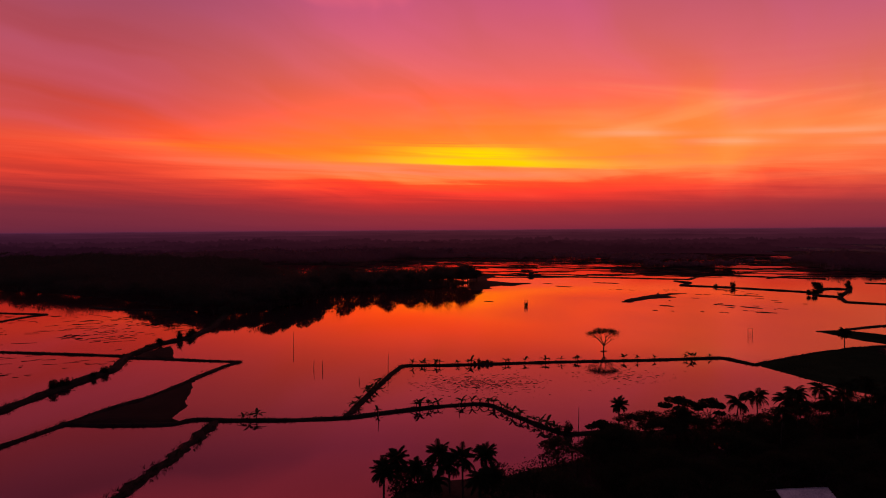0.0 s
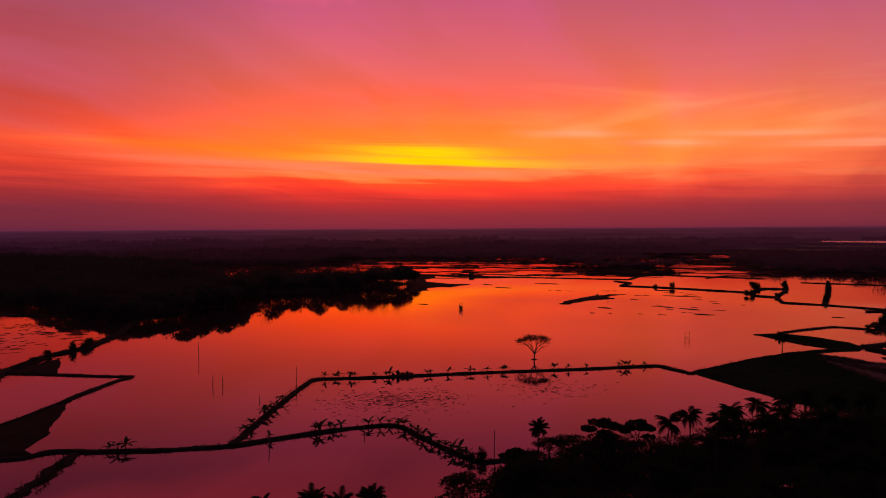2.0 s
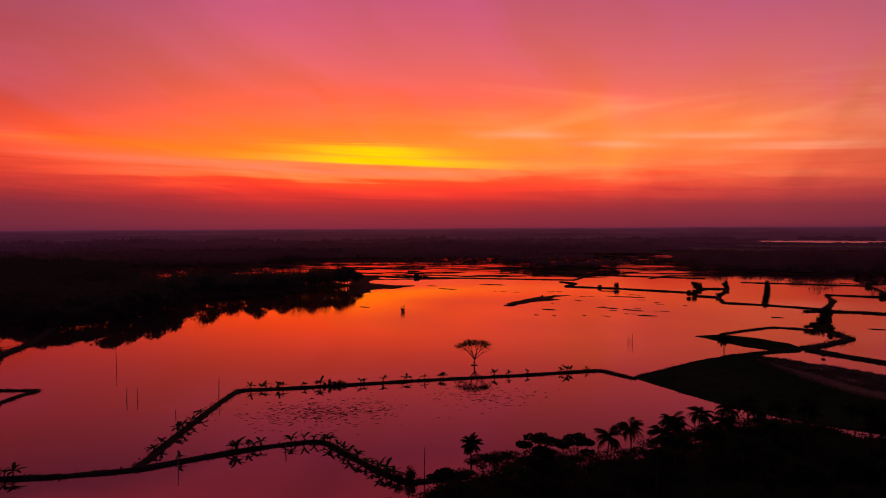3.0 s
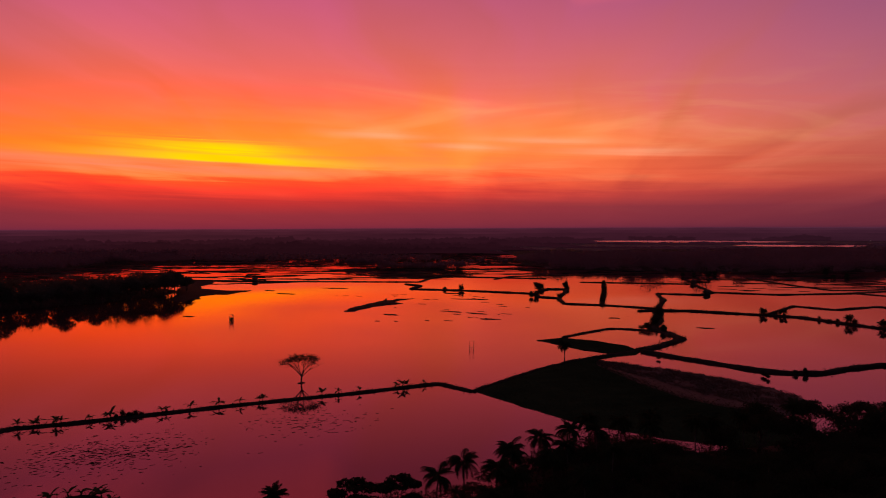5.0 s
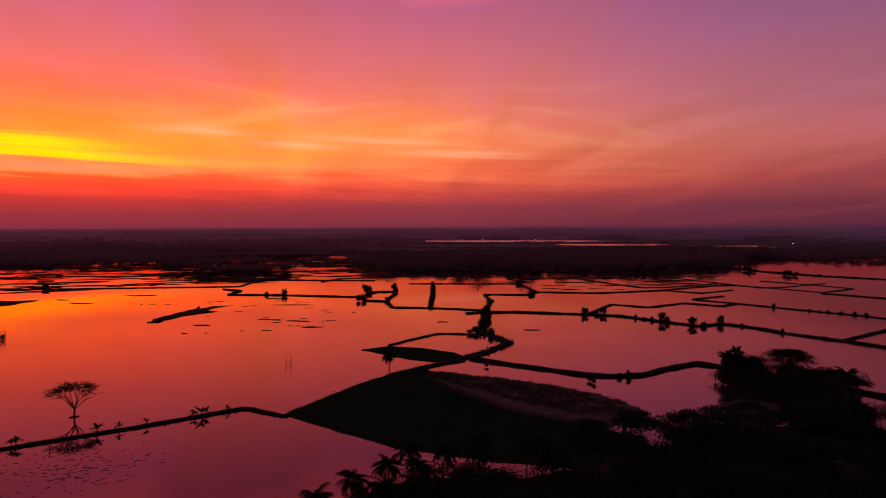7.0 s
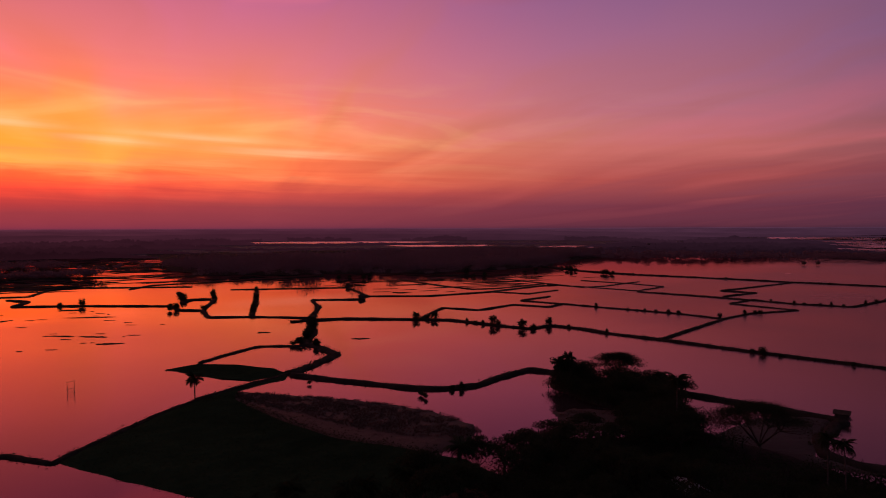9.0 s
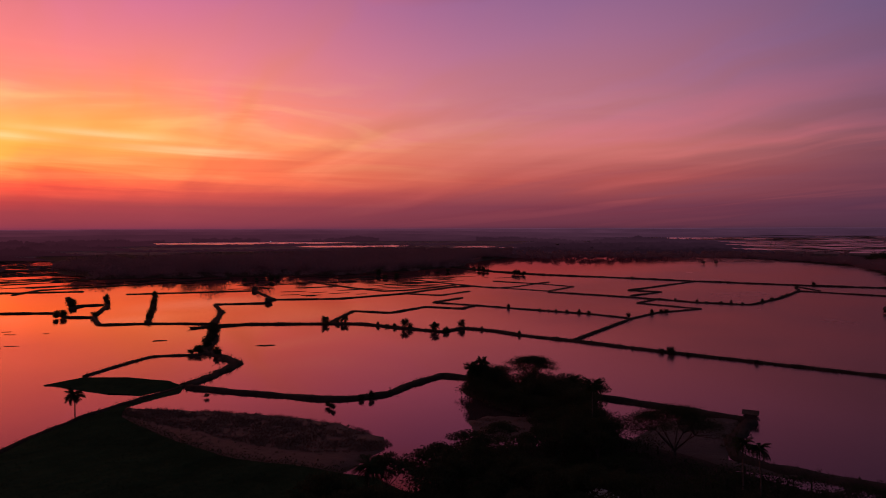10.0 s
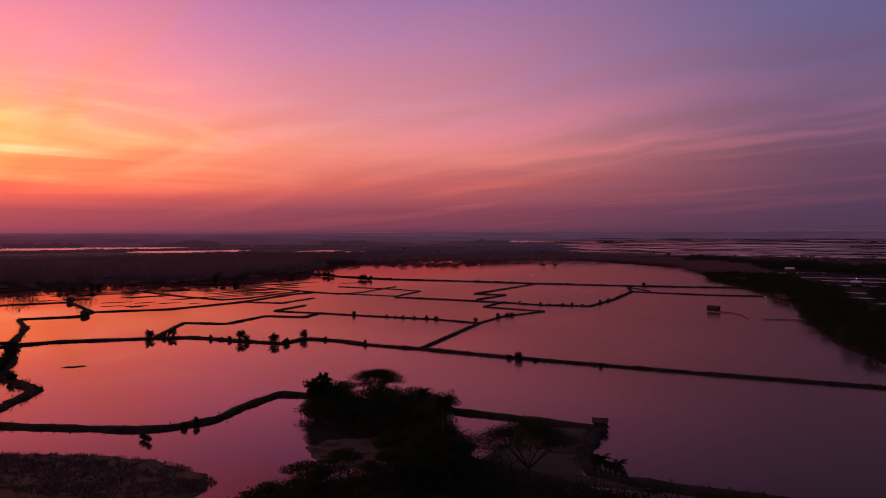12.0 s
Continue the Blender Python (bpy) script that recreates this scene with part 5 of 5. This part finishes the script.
# ---------------------------------------------------------------- plants on the dikes
for i, (x, y) in enumerate(((-87.7, 159.6), (-86.2, 160.0), (-84.3, 159.4), (-46.3, 231.6), (-42.9, 231.6), (-42.0, 231.8), (-37.8, 231.6), (-36.6, 231.4), (-30.2, 231.8), (-26.1, 232.4), (-25.2, 232.6), (-12.8, 233.8),
                            (-11.6, 234.0), (-5.6, 234.6), (2.0, 235.4), (7.6, 236.0), (13.1, 236.8), (13.9, 236.6), (31.2, 237.6), (36.1, 237.8), (42.6, 238.2), (55.0, 239.8), (56.8, 240.0), (58.2, 240.0), (64.1, 240.8),
                            (-60.6, 171.5), (-58.3, 186.2), (-57.9, 189.0), (-57.1, 191.3), (-56.6, 195.0), (-55.8, 201.6), (-60.0, 176.0), (-53.7, 164.6), (-43.5, 169.2), (-42.6, 169.6), (-40.3, 170.5), (-39.2, 170.9),
                            (-37.7, 171.4), (-31.1, 173.3), (-28.2, 174.0), (-26.1, 174.5), (-23.6, 173.0), (-22.3, 171.0), (-20.6, 167.6), (-19.4, 164.9), (-18.2, 161.8), (-16.5, 158.6), (-15.0, 155.4), (-13.8, 153.0),
                            (-12.3, 151.0), (-11.2, 148.9), (-9.8, 146.6))):
    banana_plant(x, y, 0.35, 200 + i, (0.7, 0.88, 1.0, 0.78)[i % 4])
for i, (x, y, size) in enumerate(((-155.2, 199.5, 1.5), (-154.6, 202, 1.3), (-155.6, 196.5, 1.2), (-151.4, 222.2, 1.6), (-151.8, 215, 0.9), (-157, 275, 1.2), (-156, 284, 1.4), (-152, 297, 1.5), (-150, 304, 1.7), (-151.2, 312, 1.5),
                                  (-20.9, 233.2, 0.85), (-19.4, 233.4, 0.8), (-22.4, 233.0, 0.7), (-18.0, 233.5, 0.6), (-24.0, 232.8, 0.5), (-10.8, 146.0, 0.7), (-9.2, 144.6, 0.9), (-7.0, 144.0, 1.0),
                                  (303.5, 335.5, 1.3), (309.4, 291, 1.5), (310.2, 269.6, 1.5), (312, 270.6, 1.2), (327, 271.6, 1.6), (327.3, 260, 1.0),
                                  (309.2, 312, 0.9), (309.2, 306, 0.9), (309.2, 301, 1.0), (323, 236, 0.8), (314, 165, 1.0), (313.6, 161, 1.4), (312.9, 154, 0.8), (310.8, 128, 0.8), (413, 218, 1.3), (417.6, 258, 1.1),
                                  (417.4, 265, 0.9), (417.3, 270, 1.0), (417.2, 276, 0.9), (417.5, 250, 1.0), (417.6, 244, 1.4), (417.2, 298, 1.5), (448, 211.5, 1.6), (449, 209, 1.4), (437, 213.4, 1.3),
                                  (524, 228, 1.2), (516.5, 211, 1.2), (517, 205, 1.2), (518.6, 196, 1.1), (519.6, 190, 1.2), (520, 183, 1.1), (560, 173.6, 1.3), (585, 171.8, 1.4), (600, 171.6, 1.2), (541, 175.6, 1.2),
                                  (248, 366, 2.0), (240, 356, 2.0), (233, 346, 2.1), (225, 337, 2.0), (216, 327, 1.8), (206, 319, 1.9), (207, 308, 1.7), (202, 318, 1.5), (255, 375, 1.6),
                                  (336, 556, 1.9), (310, 515, 1.6), (300, 500, 1.9), (285, 478, 1.6), (270, 456, 1.5), (256, 435, 1.5), (262, 531, 2.0), (267, 541, 2.2), (279, 568, 1.9), (284, 528, 1.9), (296, 551, 1.9),
                                  (246, 474, 1.7), (234, 486, 1.9), (240, 505, 1.5), (228, 482, 1.7), (203, 552, 1.8), (193, 562, 1.4), (171.6, 208.6, 0.7), (172.4, 210.6, 0.85), (173.4, 212.6, 0.75), (188, 209, 0.8), (185, 210.4, 0.9),
                                  (692, 450, 3.4), (690, 444, 3.0), (695, 456, 3.2), (726, 516, 3.0), (722, 508, 2.6), (730, 524, 2.8), (712, 430, 1.6), (706, 330, 1.6), (705, 170, 1.8), (160, 250, 0.7), (465, 613, 2.2), (486, 622, 2.6), (483, 597, 3.0), (503, 611, 2.2), (575, 534, 2.6), (591, 533, 3.0), (658, 531, 2.2), (693, 542, 2.6), (608, 572, 3.0), (755, 547, 2.2), (692, 443, 2.6))):
    shrub(x, y, 0.3 if size < 3 else 0.1, size * (0.82 if x > 330 else 1.0), 300 + i, tall=(0.62, 0.9, 1.25, 0.75, 1.0)[i % 5])

for i, (x, y, h) in enumerate(((298.8, 339.9, 2.6), (306, 333, 2.4), (309.3, 294.6, 3.4), (309.8, 276, 2.9))):
    palm("date", x, y, 0.72 * h, 640 + i, "small date palm on the long dike", 0.15, 1.3)
for i in range(34):
    t = i / 33
    shrub(315.8 - 6.6 * t - 2.1, 168 - 140 * t + (0.7 if i % 3 else -0.9), -0.05, 0.30 + 0.05 * (i % 4), 500 + i, "small brush clump staked at the dike foot", 0.7)

# reeds along the drowned shore of the field
reed_rng = np.random.default_rng(55)
REEDS = [(134, 252), (139, 258), (146, 247), (151.5, 234.5), (157.2, 221), (160.8, 209), (162.6, 198), (161.6, 188), (159, 179.5), (156.5, 174.5), (151.5, 173), (146, 178), (141, 185), (137, 199), (136, 214), (135, 230)]
reeds = [(x, y, 0.06) for x, y in scatter([(182.5, 171.5), (191, 169), (196, 164), (198, 158), (194, 152), (184, 151), (170, 158), (168, 161), (177, 163)], 0.8, 59) if wobble(x, y, 5.0, 2.0) + 0.8 * wobble(x, y, 1.6, 3.0) > 0.25]
reeds += [(x, y, 0.05) for x, y in scatter(REEDS, 0.55, 56) if 0.9 * wobble(x, y, 6.0, 1.0) + 0.9 * wobble(x, y, 1.8, 4.0) + 0.5 * wobble(x, y, 0.8, 2.0) > -0.15]
tagged(new("reeds", mesh_of("reeds", *tufts(reed_rng, reeds, 0.5, 5), REED)), "dark reeds standing in shallow water", "reeds", kind="stuff")
turf = [(x, y, 0.3) for x, y in scatter(FIELD, 1.5, 57) if edge_distance(FIELD, x, y) > 1.0]
turf += [(x, y, 0.08) for x, y in scatter(MARSH, 0.7, 58) if reed_rng.random() < math.exp(-edge_distance(FIELD, x, y) / 2.2)]
tagged(new("grass", mesh_of("grass", *tufts(reed_rng, turf, 0.4, 4), FIELD_GRASS)), "short rough grass on the field", "grass", kind="stuff")


# ---------------------------------------------------------------- huts, poles, nets and lamps
def gable_hut(x, y, z, turn, w, d, wall, rise_, label, roof_mat=THATCH, stilts=0.0, name="hut", wall_mat=TIMBER):
    """A small hut with four boarded walls, a doorway, a pitched roof with eaves, and stilts where it stands in water."""
    ob = thing(name, (x, y, z, 0, 0, turn), label, "hut")
    b = stilts
    t = 0.08
    for nm, box in (("back_wall", (-w / 2, d / 2 - t, b, w / 2, d / 2, b + wall)), ("side_wall", (-w / 2, -d / 2 + t, b, -w / 2 + t, d / 2 - t, b + wall)),
                    ("side_wall", (w / 2 - t, -d / 2 + t, b, w / 2, d / 2 - t, b + wall)), ("front_wall", (-w / 2, -d / 2, b, -0.45, -d / 2 + t, b + wall)),
                    ("front_wall", (0.45, -d / 2, b, w / 2, -d / 2 + t, b + wall)), ("lintel", (-0.45, -d / 2, b + wall * 0.82, 0.45, -d / 2 + t, b + wall)), ("floor_deck", (-w / 2 - 0.3, -d / 2 - 0.8, b - 0.12, w / 2 + 0.3, d / 2 + 0.2, b - 0.004))):
        part(nm, Shape().block(*box).mesh(nm, wall_mat), ob)
    e, top, h = 0.45, b + wall + rise_, b + wall - 0.12
    for side in (-1, 1):
        r = Shape()
        r.v = [Vector(p) for p in ((-w / 2 - e, side * (d / 2 + e), h), (w / 2 + e, side * (d / 2 + e), h), (w / 2 + e, 0, top), (-w / 2 - e, 0, top))]
        r.v += [p + Vector((0, 0, 0.12)) for p in r.v]
        r.f = [(3, 2, 1, 0), (4, 5, 6, 7), (0, 1, 5, 4), (1, 2, 6, 5), (2, 3, 7, 6), (3, 0, 4, 7)]
        slope = part("roof_slope", r.mesh("roof_slope", roof_mat), ob)
    part("ridge", Shape().tube([(-w / 2 - e, 0, top + 0.12), (w / 2 + e, 0, top + 0.12)], [0.1, 0.1], 6).mesh("ridge", roof_mat), slope)
    for gx in (-w / 2 + t / 2, w / 2 - t / 2):
        g = Shape()
        g.v = [Vector((gx + k, yy, zz)) for k in (-t / 2, t / 2) for yy, zz in ((-d / 2, b + wall), (d / 2, b + wall), (0, top - 0.1))]
        g.f = [(0, 2, 1), (3, 4, 5), (0, 1, 4, 3), (1, 2, 5, 4), (2, 0, 3, 5)]
        part("gable", g.mesh("gable", wall_mat), ob)
    if stilts:
        for px in (-w / 2 + 0.1, 0, w / 2 - 0.1):
            for py in (-d / 2 + 0.1, d / 2 - 0.1):
                part("stilt", Shape().tube([(px, py, -1.2), (px * 1.02, py, b - 0.1)], [0.1, 0.09], 6).mesh("stilt", BAMBOO), ob)
    return ob


gable_hut(517, 100.5, 0.0, 70, 6.5, 4.5, 1.8, 1.3, "thatched watch hut on stilts in a pond", stilts=0.8)
gable_hut(411, 533, 0.4, 30, 4.5, 3.6, 1.9, 1.2, "small thatched hut on a dike corner")
gable_hut(356, 452, 0.4, 20, 4.2, 3.4, 1.8, 1.1, "small thatched hut beside a dike")
gable_hut(62.5, 718.5, 0.4, -28, 4.0, 3.2, 2.0, 1.2, "small dark hut on the long dike")
gable_hut(226.5, 111.0, 0.8, 100, 3.2, 2.6, 1.3, 0.6, "low thatched guard hut on the broad dike")
gable_hut(1004, 348, 0.0, 60, 3.6, 3.0, 2.0, 1.1, "distant stilt hut in the open pond", stilts=2.2)
gable_hut(1013, 334, 0.0, 60, 3.6, 3.0, 2.0, 1.1, "distant stilt hut in the open pond", stilts=2.2)
gable_hut(24.3, 96.5, 0.4, 4, 8.5, 5.5, 2.2, 1.1, "farmhouse with a pale tin roof among the trees", TIN, name="farmhouse")
gable_hut(147.5, 117.0, 0.4, 60, 6.5, 4.5, 2.0, 1.0, "shed with a pale tin roof among the trees", TIN, name="shed")
gable_hut(606, 61.0, 0.0, 66, 8.0, 4.0, 2.2, 1.6, "dark fishing hut on stilts at the bank", stilts=1.4)
gable_hut(591, 58.5, 0.0, 66, 5.0, 3.4, 2.0, 1.3, "dark fishing hut on stilts at the bank", stilts=1.4)
gable_hut(779, 92.0, 0.4, 70, 11.0, 7.0, 3.0, 2.4, "dark house among the bank trees", name="house")
gable_hut(960, 44.0, 0.4, 80, 9.0, 6.0, 5.0, 2.0, "pale house on the far bank", TIN, name="house")
gable_hut(780, -4.0, 0.4, 75, 8.0, 5.0, 3.0, 1.6, "pale house on the far bank", TIN, name="house")
gable_hut(1113, 196, 0.4, 40, 9.0, 6.0, 3.0, 1.8, "pale house on the far bank", TIN, name="house")


def pole(x, y, height, label="thin bamboo pole standing in the water", z=-0.6, name="pole", lean=(0.0, 0.0)):
    n = 7
    pts = [(lean[0] * i / (n - 1) * height, lean[1] * i / (n - 1) * height, (height + 0.6) * i / (n - 1)) for i in range(n)]
    s = Shape().tube(pts, [0.12 - 0.008 * i + (0.01 if i % 2 else 0) for i in range(n)], 6)
    return thing(name, (x, y, z), label, "pole", "poles in the ponds", s.mesh(name, BAMBOO, True))


for i, (x, y, h) in enumerate(((-54.6, 224.5, 5.6), (-97.2, 276, 6.4), (-80.6, 225.7, 3.4), (-77.4, 225.6, 3.2), (-3.7, 148.0, 5.4), (-62.5, 204, 1.6), (-32.0, 167.5, 2.2), (-53.0, 160.0, 3.6), (20, 228, 1.4))):
    pole(x, y, h, lean=((0.02, -0.03, 0.05, -0.06)[i % 4], 0.02))


def net_frame(x, y, turn, w, h, label):
    """Two bamboo uprights, two cross bars and hanging net cords."""
    ob = thing("net_frame", (x, y, 0, 0, 0, turn), label, "fish trap")
    for sx in (-w / 2, w / 2):
        part("upright", Shape().tube([(sx, 0, -0.8), (sx * 1.05, 0.1, h * 0.5), (sx * 1.0, 0, h)], [0.11, 0.10, 0.08], 5).mesh("upright", BAMBOO), ob)
    for z in (h * 0.35, h * 0.93):
        part("cross_bar", Shape().tube([(-w * 0.6, 0.06, z), (0, 0.06, z - 0.05), (w * 0.6, 0.06, z)], [0.05, 0.05, 0.05], 5).mesh("cross_bar", BAMBOO), ob)
    for k in range(9):
        u = (k + 0.5) / 9 - 0.5
        part("net_cord", Shape().tube([(w * u, 0.06, h * 0.34), (w * u * 1.05, 0.2, h * 0.16), (w * u * 1.1, 0.1, -0.1)], [0.015, 0.02, 0.015], 3, False).mesh("net_cord", NET), ob)
    return ob


net_frame(103.6, 295.8, 20, 2.4, 3.6, "bamboo fishing frame with a slack net")
net_frame(19.6, 426.0, 35, 2.6, 4.0, "bamboo fish trap frame in open water")
shrub(19.6, 425.6, 0.0, 0.8, 702, "heap of dark brushwood round a fish trap", 1.35)
for k in range(3):
    net_frame(577 + 2.4 * k, 66 - 4.6 * k, 66, 3.4, 5.5, "bamboo lift net frame near the bank")
for i in range(4):
    pole(18.2 + 0.9 * i, 424.6 + 0.5 * i, 3.2 + 0.6 * (i % 2), lean=((0.22, -0.16, 0.1, -0.25)[i], 0.05))


def walkway(line, label):
    """A bamboo footbridge: a deck of poles on crossed legs."""
    pts = resampled(line, 3.0)
    ob = thing("footbridge", (0, 0, 0), label, "footbridge")
    part("deck", Shape().tube([(x, y, 0.4) for x, y in pts], [0.3] * len(pts), 6).mesh("deck", BAMBOO), ob)
    for x, y in pts[::2]:
        part("leg", Shape().tube([(x - 0.3, y, -0.8), (x + 0.25, y, 1.2)], [0.06, 0.05], 5).mesh("leg", BAMBOO), ob)
        part("leg", Shape().tube([(x + 0.3, y, -0.8), (x - 0.25, y, 1.2)], [0.06, 0.05], 5).mesh("leg", BAMBOO), ob)
    return ob


walkway([(517, 97), (514, 89), (500, 83), (487, 80)], "thin bamboo footbridge to the watch hut")
walkway([(487.6, 72.8), (489, 62), (490.3, 50)], "thin bamboo footbridge from the bank")


def lamp(x, y, z, height, size, label):
    """A lamp on a post, lit at dusk."""
    ob = thing("lamp_post", (x, y, z), label, "lamp", "lit lamps across the ponds")
    part("post", Shape().tube([(0, 0, -0.5), (0, 0, height)], [0.09, 0.06], 6).mesh("post", TIMBER), ob)
    shade = part("shade", Shape().tube([(0, 0, height + size * 1.7), (0, 0, height + size * 2.2)], [size * 1.3, size * 0.5], 10).mesh("shade", TIN), ob)
    bulb = Shape().tube([(0, 0, height + size * k) for k in (0.0, 0.25, 0.8, 1.3, 1.68)], [size * k for k in (0.3, 0.75, 1.0, 0.8, 0.35)], 10)
    part("bulb", bulb.mesh("bulb", LIT, True), shade, "bright white bulb")
    return ob


lamp(756, 91.6, 0.4, 3.0, 0.34, "lit white lamp on the far bank")
lamp(628, 70.8, 0.0, 1.0, 0.24, "lit white lamp at the water's edge")
lamp(817, -7.8, 0.4, 4.0, 0.2, "lit white lamp behind the bank")
for x, y in ((1444, 1718), (1568, 1298), (1544, 1035), (1567, 957), (1353, 1837), (1490, 1743), (1537, 1711), (1180, 2180), (1236, 2160), (1670, 1375), (1300, 1870), (1420, 1790)):
    lamp(x, y, 0.6, 9.0, 0.32, "distant lit street lamp")
